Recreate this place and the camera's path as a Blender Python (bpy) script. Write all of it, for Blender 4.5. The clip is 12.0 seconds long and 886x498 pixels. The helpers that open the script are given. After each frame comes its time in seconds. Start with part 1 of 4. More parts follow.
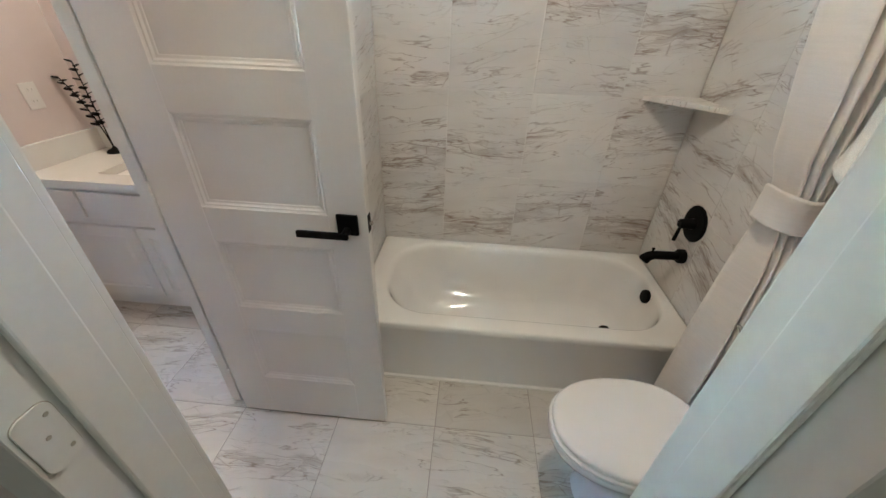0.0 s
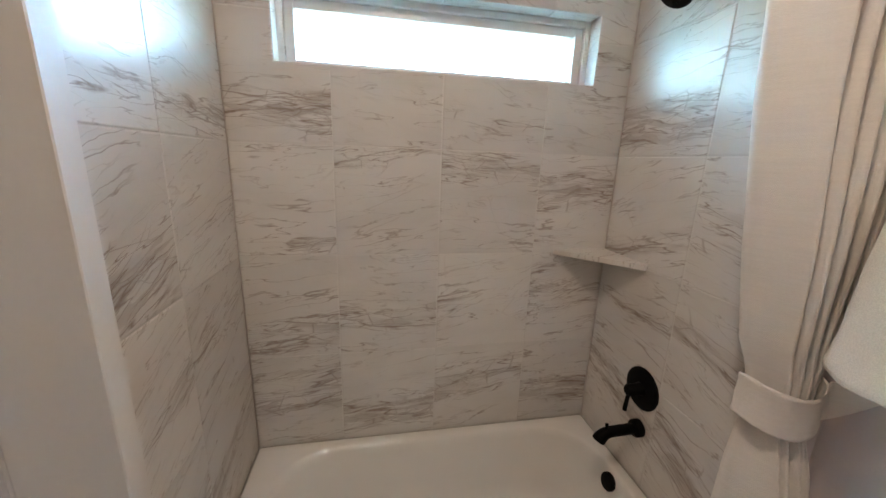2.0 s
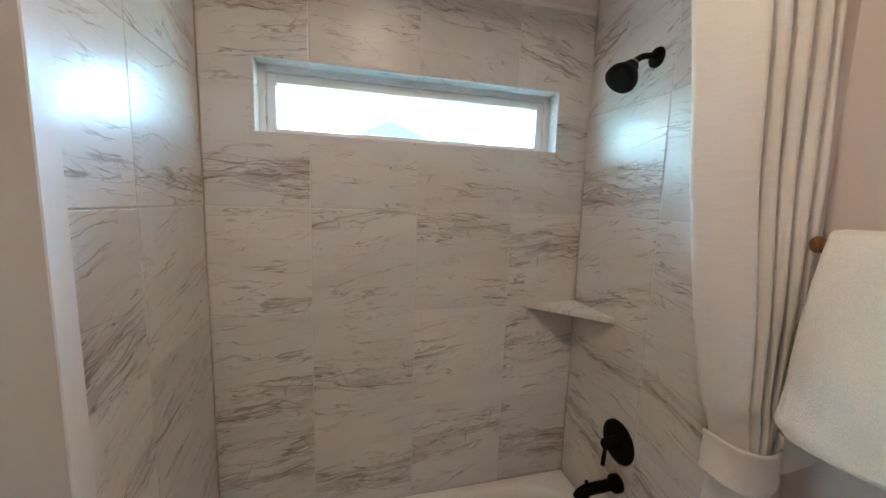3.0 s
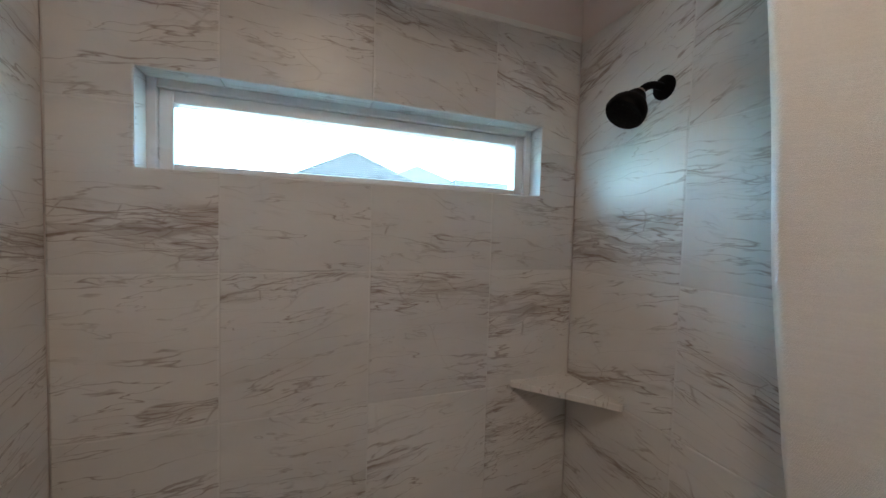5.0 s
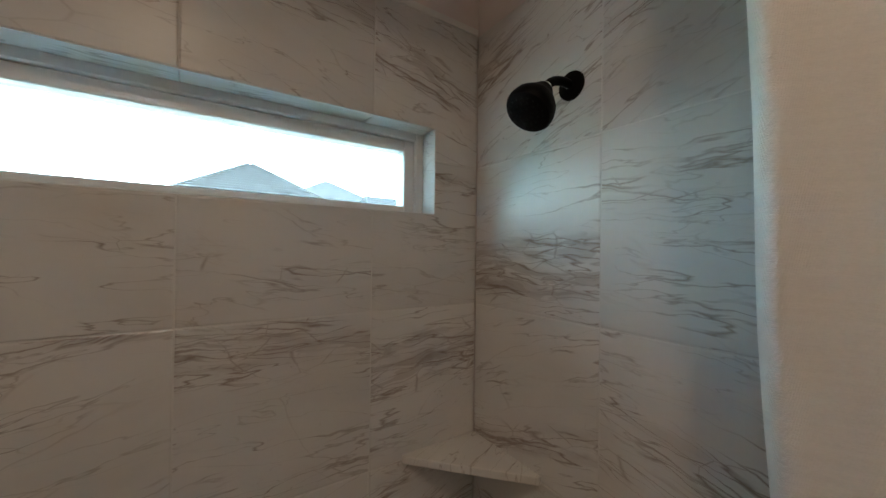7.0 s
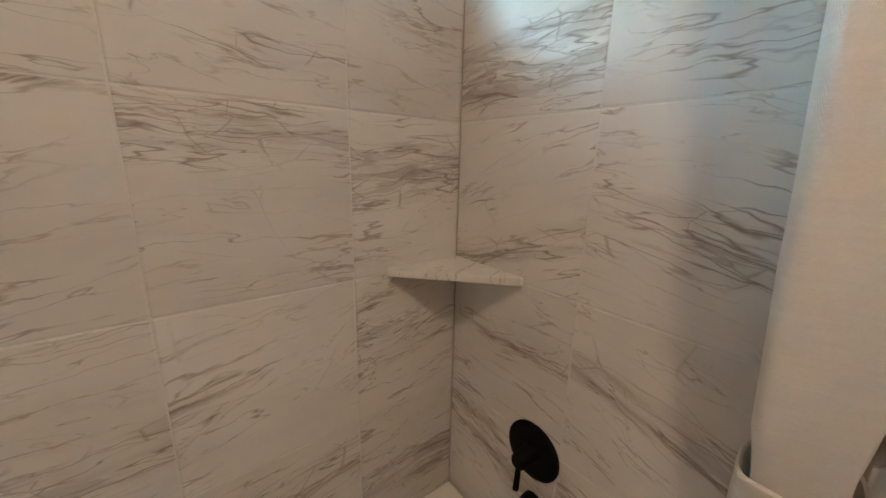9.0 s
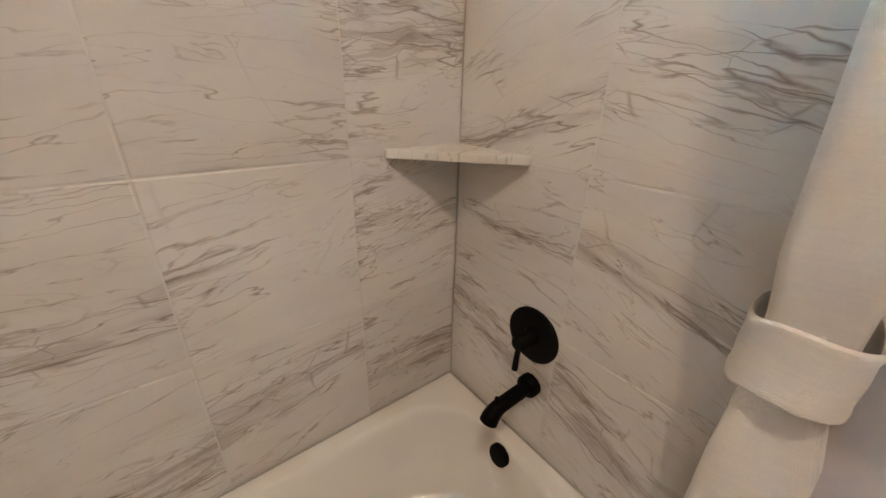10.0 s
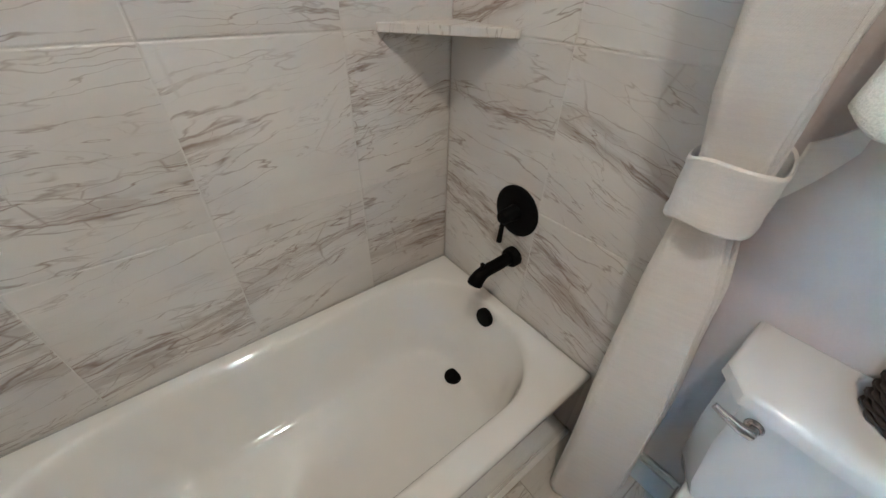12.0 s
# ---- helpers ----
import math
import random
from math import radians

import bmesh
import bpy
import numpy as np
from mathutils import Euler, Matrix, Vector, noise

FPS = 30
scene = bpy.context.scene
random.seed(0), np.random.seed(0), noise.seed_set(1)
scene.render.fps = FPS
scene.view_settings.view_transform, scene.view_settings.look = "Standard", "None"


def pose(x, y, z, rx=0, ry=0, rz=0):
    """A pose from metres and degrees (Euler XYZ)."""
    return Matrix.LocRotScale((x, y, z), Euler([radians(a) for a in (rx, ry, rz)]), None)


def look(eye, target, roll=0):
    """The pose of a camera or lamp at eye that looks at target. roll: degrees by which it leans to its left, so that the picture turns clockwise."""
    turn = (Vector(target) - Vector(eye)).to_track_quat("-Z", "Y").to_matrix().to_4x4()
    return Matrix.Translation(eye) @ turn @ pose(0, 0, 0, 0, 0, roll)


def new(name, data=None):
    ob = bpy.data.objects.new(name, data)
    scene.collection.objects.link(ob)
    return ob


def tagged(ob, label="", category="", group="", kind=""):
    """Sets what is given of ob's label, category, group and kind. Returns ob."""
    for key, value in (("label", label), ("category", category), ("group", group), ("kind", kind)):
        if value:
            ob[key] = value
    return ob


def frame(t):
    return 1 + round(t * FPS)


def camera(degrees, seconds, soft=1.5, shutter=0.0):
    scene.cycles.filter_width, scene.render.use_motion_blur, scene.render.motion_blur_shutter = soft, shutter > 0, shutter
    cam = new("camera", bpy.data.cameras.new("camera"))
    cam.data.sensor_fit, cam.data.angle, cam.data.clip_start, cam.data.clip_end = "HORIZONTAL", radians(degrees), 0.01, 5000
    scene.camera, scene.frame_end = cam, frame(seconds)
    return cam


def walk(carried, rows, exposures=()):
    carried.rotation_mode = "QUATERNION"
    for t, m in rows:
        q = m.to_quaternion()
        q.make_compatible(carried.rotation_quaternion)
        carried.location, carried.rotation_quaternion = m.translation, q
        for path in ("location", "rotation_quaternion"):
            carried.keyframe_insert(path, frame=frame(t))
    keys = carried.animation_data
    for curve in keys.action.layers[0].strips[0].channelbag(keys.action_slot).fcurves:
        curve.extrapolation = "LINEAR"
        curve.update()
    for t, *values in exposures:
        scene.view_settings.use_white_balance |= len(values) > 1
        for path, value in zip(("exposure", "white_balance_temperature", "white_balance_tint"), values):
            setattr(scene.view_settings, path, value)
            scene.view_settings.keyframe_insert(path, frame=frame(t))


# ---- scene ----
cam = camera(102.0, 12.0)
PATH = [
    (0, (0.481, -1.875, 1.478), (0.37, -0.194, 0.4), 2.2),
    (0.5, (0.47, -1.723, 1.488), (0.307, 0.033, 0.544), 2.4),
    (1, (0.485, -1.573, 1.545), (0.405, 0.27, 0.771), 2.0),
    (1.5, (0.479, -1.443, 1.543), (0.663, 0.462, 0.963), 2.1),
    (2, (0.505, -1.413, 1.569), (0.872, 0.494, 1.092), 2.0),
    (2.5, (0.501, -1.437, 1.632), (0.956, 0.475, 1.261), 1.7),
    (3, (0.499, -1.438, 1.645), (0.998, 0.482, 1.391), 1.8),
    (3.2, (0.491, -1.448, 1.658), (1.019, 0.467, 1.427), 1.5),
    (5, (0.589, -1.111, 1.736), (1.276, 0.765, 1.647), 1.6),
    (5.5, (0.669, -0.987, 1.807), (1.473, 0.843, 1.738), 1.4),
    (6, (0.755, -0.904, 1.847), (1.7, 0.859, 1.842), 1.4),
    (6.5, (0.789, -0.875, 1.83), (1.871, 0.807, 1.847), 1.4),
    (6.7, (0.808, -0.888, 1.81), (1.897, 0.789, 1.831), 1.0),
    (8.3, (0.79, -0.848, 1.582), (2.025, 0.711, 1.37), 1.1),
    (8.5, (0.784, -0.841, 1.56), (2.025, 0.701, 1.273), 1.3),
    (9, (0.799, -0.835, 1.5), (2.011, 0.683, 1.025), 1.4),
    (9.5, (0.815, -0.832, 1.426), (1.982, 0.657, 0.775), 1.5),
    (10, (0.811, -0.834, 1.355), (1.941, 0.6, 0.539), 1.5),
    (10.5, (0.799, -0.829, 1.299), (1.896, 0.533, 0.328), 1.7),
    (11, (0.79, -0.834, 1.256), (1.841, 0.472, 0.165), 1.6),
    (11.5, (0.776, -0.877, 1.239), (1.78, 0.375, 0.046), 1.7),
    (12, (0.743, -0.96, 1.306), (1.74, 0.284, 0.098), 1.8),
]
EXPOSURES = [(0.0, 6.93, 5300, -9), (0.5, 6.85, 5550, -5), (1.0, 6.83, 5700, -2), (2.5, 6.25, 5800, 0), (3.2, 6.2, 5800, 0), (5.0, 5.62, 5550, 0), (6.0, 5.18, 5750, 0), (8.5, 5.92, 6600, 1), (9.5, 6.75, 6600, 3), (10.5, 6.95, 5450, -4), (12.0, 6.98, 5050, -8)]
walk(cam, [(t, look(eye, target, roll)) for t, eye, target, roll in PATH], EXPOSURES)

# ---------------------------------------------------------------- light
world = bpy.data.worlds.new("sky")
scene.world = world
world.use_nodes = True
sky = world.node_tree.nodes.new("ShaderNodeTexSky")
sky.sky_type, sky.sun_disc = "NISHITA", False
sky.sun_elevation, sky.sun_rotation = radians(48), radians(200)
sky.dust_density, sky.ozone_density = 1.0, 0.6
world.node_tree.links.new(sky.outputs["Color"], world.node_tree.nodes["Background"].inputs["Color"])
world.node_tree.nodes["Background"].inputs["Strength"].default_value = 0.15


def lamp(name, kind, energy, colour, m, **settings):
    data = bpy.data.lights.new(name, kind)
    data.energy, data.color = energy, colour
    if kind == "AREA":
        data.shape, data.size, data.size_y = settings["shape"], settings["size"], settings["size_y"]
    if kind == "SUN":
        data.angle = settings["angle"]
    ob = new(name, data)
    ob.matrix_world = m
    return ob


WARM = (1.0, 0.68, 0.47)
lamp("sun", "SUN", 0.5, (1.0, 0.95, 0.88), look((0, 0, 10), (3.0, 8.0, 0.5)), angle=radians(14))
lamp("ceiling_lamp_light", "AREA", 0.108, WARM, look((0.61, -1.15, 2.68), (0.61, -1.15, 0)), shape="DISK", size=0.11, size_y=0.11)
lamp("vanity_lamp_light", "AREA", 0.095, WARM, look((-1.0, -0.35, 2.665), (-1.0, -0.35, 0)), shape="DISK", size=0.26, size_y=0.26)
# hall source is unseen, added as fill through the entrance
lamp("hall_fill_light", "AREA", 0.045, (1.0, 0.89, 0.70), look((0.5, -3.0, 2.665), (0.5, -3.0, 0)), shape="DISK", size=0.3, size_y=0.3)


# ---------------------------------------------------------------- materials
class Nodes:
    """Short names for the nodes of one material."""

    def __init__(self, name):
        self.mat = bpy.data.materials.new(name)
        self.mat.use_nodes = True
        self.tree = self.mat.node_tree
        self.bsdf = self.tree.nodes["Principled BSDF"]
        self.at = self.tree.nodes.new("ShaderNodeTexCoord").outputs["Object"]

    def node(self, kind, **inputs):
        n = self.tree.nodes.new(kind)
        for key, value in inputs.items():
            self.put(n.inputs[key.replace("_", " ")], value)
        return n

    def put(self, socket, value):
        if isinstance(value, bpy.types.NodeSocket):
            self.tree.links.new(value, socket)
        else:
            socket.default_value = value

    def mapping(self, vector, scale=(1, 1, 1), rotation=(0, 0, 0)):
        n = self.node("ShaderNodeMapping", Vector=vector)
        n.inputs["Scale"].default_value = scale
        n.inputs["Rotation"].default_value = rotation
        return n.outputs[0]

    def noise(self, vector, scale, detail=4.0, distortion=0.0):
        return self.node("ShaderNodeTexNoise", Vector=vector, Scale=scale, Detail=detail, Distortion=distortion).outputs["Fac"]

    def math(self, op, a, b=0.0, clamp=False):
        n = self.tree.nodes.new("ShaderNodeMath")
        n.operation, n.use_clamp = op, clamp
        self.put(n.inputs[0], a)
        self.put(n.inputs[1], b)
        return n.outputs[0]

    def span(self, value, a, b, c=0.0, d=1.0):
        n = self.tree.nodes.new("ShaderNodeMapRange")
        n.interpolation_type = "SMOOTHSTEP"
        for i, v in enumerate((value, a, b, c, d)):
            self.put(n.inputs[i], v)
        return n.outputs[0]

    def mix(self, fac, a, b):
        n = self.tree.nodes.new("ShaderNodeMix")
        n.data_type = "RGBA"
        self.put(n.inputs[0], fac)
        self.put(n.inputs[6], a)
        self.put(n.inputs[7], b)
        return n.outputs[2]

    def vadd(self, a, b):
        n = self.tree.nodes.new("ShaderNodeVectorMath")
        n.operation = "ADD"
        self.put(n.inputs[0], a)
        self.put(n.inputs[1], b)
        return n.outputs[0]

    def vscale(self, a, s):
        n = self.tree.nodes.new("ShaderNodeVectorMath")
        n.operation = "SCALE"
        self.put(n.inputs[0], a)
        n.inputs["Scale"].default_value = s
        return n.outputs[0]

    def bump(self, height, strength, distance=0.002):
        n = self.node("ShaderNodeBump", Height=height, Strength=strength, Distance=distance)
        self.put(self.bsdf.inputs["Normal"], n.outputs[0])

    def done(self, colour, rough, metal=0.0, coat=0.0, specular=0.5):
        self.put(self.bsdf.inputs["Base Color"], colour)
        self.put(self.bsdf.inputs["Roughness"], rough)
        self.bsdf.inputs["Metallic"].default_value = metal
        self.bsdf.inputs["Coat Weight"].default_value = coat
        self.bsdf.inputs["Coat Roughness"].default_value = 0.025
        self.bsdf.inputs["Specular IOR Level"].default_value = specular
        return self.mat


def rgb(r, g, b):
    return (r, g, b, 1.0)


def plain(name, colour, rough, vary=0.06, grain=60.0, bump=0.1, metal=0.0, coat=0.0, specular=0.5, patch=2.5):
    """A painted, glazed or metal surface with slight variation at two scales."""
    n = Nodes(name)
    a = n.noise(n.at, patch, 3.0)
    b = n.noise(n.at, grain, 3.0)
    f = n.math("ADD", n.math("MULTIPLY", a, 0.65), n.math("MULTIPLY", b, 0.35))
    dark = rgb(*(c * (1 - vary) for c in colour))
    light = rgb(*(min(1.0, c * (1 + vary)) for c in colour))
    if bump:
        n.bump(b, bump, 0.001)
    return n.done(n.mix(n.span(f, 0.3, 0.7), dark, light), n.span(a, 0.3, 0.7, rough * 0.9, rough * 1.1), metal, coat, specular)


def marble(name, base, cloud, vein, rough, strength=1.0):
    """White marble: bands of netted veins, long single veins, soft smudges; each piece its own cut of the stone."""
    n = Nodes(name)
    info = n.tree.nodes.new("ShaderNodeObjectInfo")
    pick = info.outputs["Random"]
    # the piece's cut: height, width and strength of its vein band, and the slope of its veins
    cut = n.node("ShaderNodeSeparateColor", Color=info.outputs["Color"]).outputs
    slope = n.math("SUBTRACT", info.outputs["Alpha"], 0.5)
    shift = n.node("ShaderNodeCombineXYZ", X=n.math("MULTIPLY", pick, 37.0), Y=n.math("MULTIPLY", pick, 91.0), Z=n.math("MULTIPLY", pick, 53.0)).outputs[0]
    turned_at = n.node("ShaderNodeVectorRotate", Vector=n.vadd(n.at, (-0.2, -0.2, 0.0)), Angle=n.math("MULTIPLY", slope, -1.0)).outputs[0]
    p = n.vadd(turned_at, shift)
    slow = n.vscale(n.node("ShaderNodeTexNoise", Vector=p, Scale=4.0, Detail=3.0).outputs["Color"], 0.045)
    quick = n.vscale(n.node("ShaderNodeTexNoise", Vector=p, Scale=20.0, Detail=3.0).outputs["Color"], 0.013)
    q = n.vadd(n.vadd(p, slow), quick)

    def strands(angle, scale, size, width, detail=2.0):
        """Thin lines that run along one direction."""
        turned = n.mapping(n.mapping(q, rotation=(0, 0, radians(angle))), scale)
        ridge = n.math("ABSOLUTE", n.math("SUBTRACT", n.noise(turned, size, detail), 0.5))
        thick = n.span(n.noise(q, 5.0, 3.0), 0.35, 0.7, width * 0.45, width * 1.5)
        return n.math("SUBTRACT", 1.0, n.math("DIVIDE", ridge, thick), True)

    def cracks(angle, scale, width, least=0.0015):
        """Straight-sided branching cracks."""
        cell = n.tree.nodes.new("ShaderNodeTexVoronoi")
        cell.feature = "DISTANCE_TO_EDGE"
        n.put(cell.inputs["Vector"], n.mapping(n.mapping(q, rotation=(0, 0, radians(angle))), scale))
        cell.inputs["Scale"].default_value = 1.0
        thick = n.span(n.noise(q, 6.0, 3.0), 0.34, 0.66, least, width)
        return n.math("SUBTRACT", 1.0, n.math("DIVIDE", cell.outputs["Distance"], thick), True)

    height = n.node("ShaderNodeSeparateXYZ", Vector=turned_at).outputs["Y"]
    height = n.math("ADD", n.math("DIVIDE", n.math("ADD", height, 0.2), 0.42), n.math("MULTIPLY", n.math("SUBTRACT", n.noise(n.mapping(p, (1.0, 0.4, 1.0)), 4.5, 2.0), 0.5), 0.30))
    near = n.math("SUBTRACT", 1.0, n.math("DIVIDE", n.math("ABSOLUTE", n.math("SUBTRACT", height, cut[0])), cut[1]), True)
    near = n.math("MULTIPLY", n.span(near, 0.0, 0.85), cut[2])
    patches = n.math("SUBTRACT", n.noise(n.mapping(q, (0.9, 5.0, 0.9)), 2.0, 2.0), 0.5)
    where = n.math("ADD", n.math("ADD", 0.37, n.math("MULTIPLY", near, 0.29)), n.math("MULTIPLY", patches, 0.62))
    band = n.span(where, 0.50, 0.58)
    core = n.span(where, 0.60, 0.72, 0.0, 0.5)
    net = n.math("MAXIMUM", strands(5, (0.65, 9.0, 0.65), 2.4, 0.017, 2.0), strands(-4, (0.8, 9.0, 0.8), 2.9, 0.016, 2.0))
    net = n.math("MAXIMUM", net, n.math("MULTIPLY", cracks(0, (7.0, 21.0, 7.0), 0.038), 0.6))
    veins = n.math("MULTIPLY", net, band)
    veins = n.math("MAXIMUM", veins, n.math("MULTIPLY", strands(0, (1.0, 8.0, 1.0), 3.6, 0.020), core))
    # long single veins, broken along their length
    for turn, scale, size, width, lo, hi, most in ((0, (1.0, 8.0, 1.0), 1.6, 0.011, 0.42, 0.58, 0.85), (-6, (1.2, 8.0, 1.2), 2.1, 0.009, 0.45, 0.60, 0.65), (10, (1.3, 6.0, 1.3), 1.9, 0.008, 0.47, 0.62, 0.5)):
        line = strands(turn, scale, size, width, 4.0)
        veins = n.math("MAXIMUM", veins, n.math("MULTIPLY", line, n.span(n.noise(p, 2.2 + size, 3.0), lo - 0.02, hi + 0.02, 0.0, most)))
    fine = n.math("MULTIPLY", cracks(2, (2.2, 9.0, 2.2), 0.014), n.span(n.noise(p, 3.5, 2.0), 0.46, 0.64, 0.0, 0.32))
    veins = n.math("MAXIMUM", veins, fine)
    veins = n.math("MULTIPLY", veins, n.span(n.noise(p, 70.0, 3.0), 0.25, 0.55, 0.70, 1.0))
    smudge = n.math("MULTIPLY", n.span(where, 0.50, 0.70), n.span(n.noise(n.mapping(q, (3.0, 15.0, 3.0)), 1.6, 4.0), 0.42, 0.70, 0.0, 0.75))
    clouds = n.span(n.noise(n.mapping(q, (1.0, 2.4, 1.0)), 3.0, 5.0), 0.35, 0.75)
    colour = n.mix(n.math("MULTIPLY", n.math("ADD", n.math("MULTIPLY", clouds, 0.75), n.math("MULTIPLY", n.noise(p, 130.0, 3.0), 0.25)), 0.8), rgb(*base), rgb(*cloud))
    colour = n.mix(n.math("MULTIPLY", smudge, strength), colour, rgb(*(0.55 * c + 0.45 * v for c, v in zip(cloud, vein))))
    body = n.math("MULTIPLY", n.span(strands(2, (1.0, 7.0, 1.0), 1.9, 0.045, 3.0), 0.12, 0.34), n.span(where, 0.57, 0.64, 0.0, 0.4))
    colour = n.mix(n.math("MULTIPLY", body, strength), colour, rgb(*(0.40 * c + 0.60 * v for c, v in zip(cloud, vein))))
    colour = n.mix(n.math("MULTIPLY", veins, 0.84 * strength), colour, rgb(*vein))
    tone = n.node("ShaderNodeHueSaturation", Color=colour, Value=n.span(n.math("FRACT", n.math("MULTIPLY", pick, 7.31)), 0.0, 1.0, 0.91, 1.05)).outputs[0]
    n.bump(n.noise(n.at, 5.0, 1.0), 0.02, 0.002)
    return n.done(tone, n.span(clouds, 0.0, 1.0, rough * 0.9, rough * 1.15), specular=0.42)


def fabric(name, colour, rough, weave, strength):
    n = Nodes(name)
    wx = n.node("ShaderNodeTexWave", Vector=n.at, Scale=weave, Distortion=2.0, Detail=2.0).outputs["Fac"]
    fine = n.noise(n.mapping(n.at, (1, 1, 6)), weave * 0.8, 4.0)
    slub = n.noise(n.mapping(n.at, (2, 2, 30)), 6.0, 4.0)
    f = n.math("ADD", n.math("MULTIPLY", fine, 0.6), n.math("MULTIPLY", slub, 0.4))
    n.bump(n.math("ADD", fine, n.math("MULTIPLY", wx, 0.3)), strength, 0.0012)
    n.bsdf.inputs["Sheen Weight"].default_value = 0.25
    return n.done(n.mix(n.span(f, 0.3, 0.7), rgb(*(c * 0.92 for c in colour)), rgb(*colour)), rough, specular=0.2)


def plush(name, colour):
    n = Nodes(name)
    a, b = n.noise(n.at, 420.0, 4.0), n.noise(n.at, 40.0, 3.0)
    n.bump(n.math("ADD", n.math("MULTIPLY", a, 0.7), n.math("MULTIPLY", b, 0.35)), 0.7, 0.003)
    n.bsdf.inputs["Sheen Weight"].default_value = 0.5
    return n.done(n.mix(n.span(a, 0.3, 0.7), rgb(*(c * 0.86 for c in colour)), rgb(*colour)), 0.95, specular=0.1)


def shingles(name):
    n = Nodes(name)
    info = n.node("ShaderNodeNewGeometry").outputs["Random Per Island"]
    g = n.noise(n.at, 30.0, 4.0)
    f = n.math("ADD", n.math("MULTIPLY", info, 0.6), n.math("MULTIPLY", g, 0.4))
    n.bump(g, 0.4, 0.01)
    return n.done(n.mix(f, rgb(0.010, 0.0098, 0.009), rgb(0.050, 0.049, 0.045)), 0.9)


def glass_pane(name):
    n = Nodes(name)
    n.bsdf.inputs["Transmission Weight"].default_value = 1.0
    n.bsdf.inputs["IOR"].default_value = 1.45
    return n.done(rgb(0.80, 0.96, 0.955), 0.0)


def glow(name, colour, strength):
    n = Nodes(name)
    n.bsdf.inputs["Emission Color"].default_value = rgb(*colour)
    n.bsdf.inputs["Emission Strength"].default_value = strength
    return n.done(rgb(0.9, 0.9, 0.88), 0.4)


def carpet_pile(name, colour):
    n = Nodes(name)
    a, b = n.noise(n.at, 140.0, 4.0), n.noise(n.at, 7.0, 3.0)
    n.bump(a, 0.9, 0.006)
    return n.done(n.mix(n.math("ADD", n.math("MULTIPLY", a, 0.7), n.math("MULTIPLY", b, 0.3)), rgb(*(c * 0.6 for c in colour)), rgb(*colour)), 0.95)


MARBLE = marble("wall_marble", (0.73, 0.71, 0.685), (0.60, 0.58, 0.555), (0.215, 0.15, 0.115), 0.335)
FLOOR_MARBLE = marble("floor_marble", (0.67, 0.64, 0.59), (0.53, 0.50, 0.455), (0.20, 0.155, 0.11), 0.30, 1.0)
GROUT = plain("grout", (0.69, 0.67, 0.64), 0.85, 0.08, 300.0, 0.3)
FLOOR_GROUT = plain("floor_grout", (0.36, 0.33, 0.29), 0.85, 0.12, 200.0, 0.3)
PAINT = plain("wall_paint", (0.70, 0.625, 0.60), 0.6, 0.03, 220.0, 0.25)
CEILING_PAINT = plain("ceiling_paint", (0.66, 0.60, 0.575), 0.7, 0.03, 160.0, 0.4)
TRIM = plain("trim_paint", (0.74, 0.73, 0.70), 0.32, 0.025, 90.0, 0.06)
DOOR_PAINT = plain("door_paint", (0.72, 0.70, 0.67), 0.36, 0.02, 130.0, 0.08)
CABINET_PAINT = plain("cabinet_paint", (0.76, 0.75, 0.72), 0.35, 0.02, 120.0, 0.06)
ENAMEL = plain("enamel", (0.86, 0.85, 0.825), 0.035, 0.012, 8.0, 0.0, coat=1.0)
CHINA = plain("china", (0.77, 0.765, 0.75), 0.09, 0.012, 8.0, 0.01, coat=0.6)
SEAT_PLASTIC = plain("seat_plastic", (0.82, 0.80, 0.77), 0.22, 0.012, 8.0, 0.02)
QUARTZ = plain("quartz", (0.80, 0.79, 0.75), 0.22, 0.03, 200.0, 0.02)
BLACK = plain("black_metal", (0.003, 0.003, 0.0033), 0.55, 0.2, 200.0, 0.05, specular=0.09)
CHROME = plain("chrome", (0.55, 0.55, 0.56), 0.06, 0.03, 20.0, 0.0, metal=1.0)
STEEL = plain("steel", (0.6, 0.58, 0.55), 0.25, 0.05, 60.0, 0.05, metal=1.0)
BRONZE = plain("bronze", (0.32, 0.16, 0.06), 0.35, 0.25, 60.0, 0.1, metal=0.8)
VINYL = plain("window_vinyl", (0.82, 0.83, 0.83), 0.3, 0.015, 30.0, 0.03)
CURTAIN = fabric("curtain_linen", (0.90, 0.865, 0.815), 0.85, 260.0, 0.7)
# thin cloth lets light through
through_cloth = CURTAIN.node_tree.nodes.new("ShaderNodeBsdfTranslucent")
through_cloth.inputs["Color"].default_value = (0.88, 0.78, 0.66, 1.0)
cloth_mix = CURTAIN.node_tree.nodes.new("ShaderNodeMixShader")
cloth_mix.inputs["Fac"].default_value = 0.07
CURTAIN.node_tree.links.new(CURTAIN.node_tree.nodes["Principled BSDF"].outputs[0], cloth_mix.inputs[1])
CURTAIN.node_tree.links.new(through_cloth.outputs[0], cloth_mix.inputs[2])
CURTAIN.node_tree.links.new(cloth_mix.outputs[0], CURTAIN.node_tree.nodes["Material Output"].inputs["Surface"])
TOWEL = plush("towel_plush", (0.86, 0.84, 0.79))
WICKER = plain("wicker", (0.034, 0.024, 0.017), 0.7, 0.4, 120.0, 0.6)
GLASS = glass_pane("pane_glass")
DIFFUSER = glow("lamp_diffuser", (1.0, 0.86, 0.7), 0.12)
SHINGLE = shingles("roof_shingles")
PLASTIC = plain("outlet_plastic", (0.80, 0.78, 0.74), 0.3, 0.01, 60.0, 0.02)
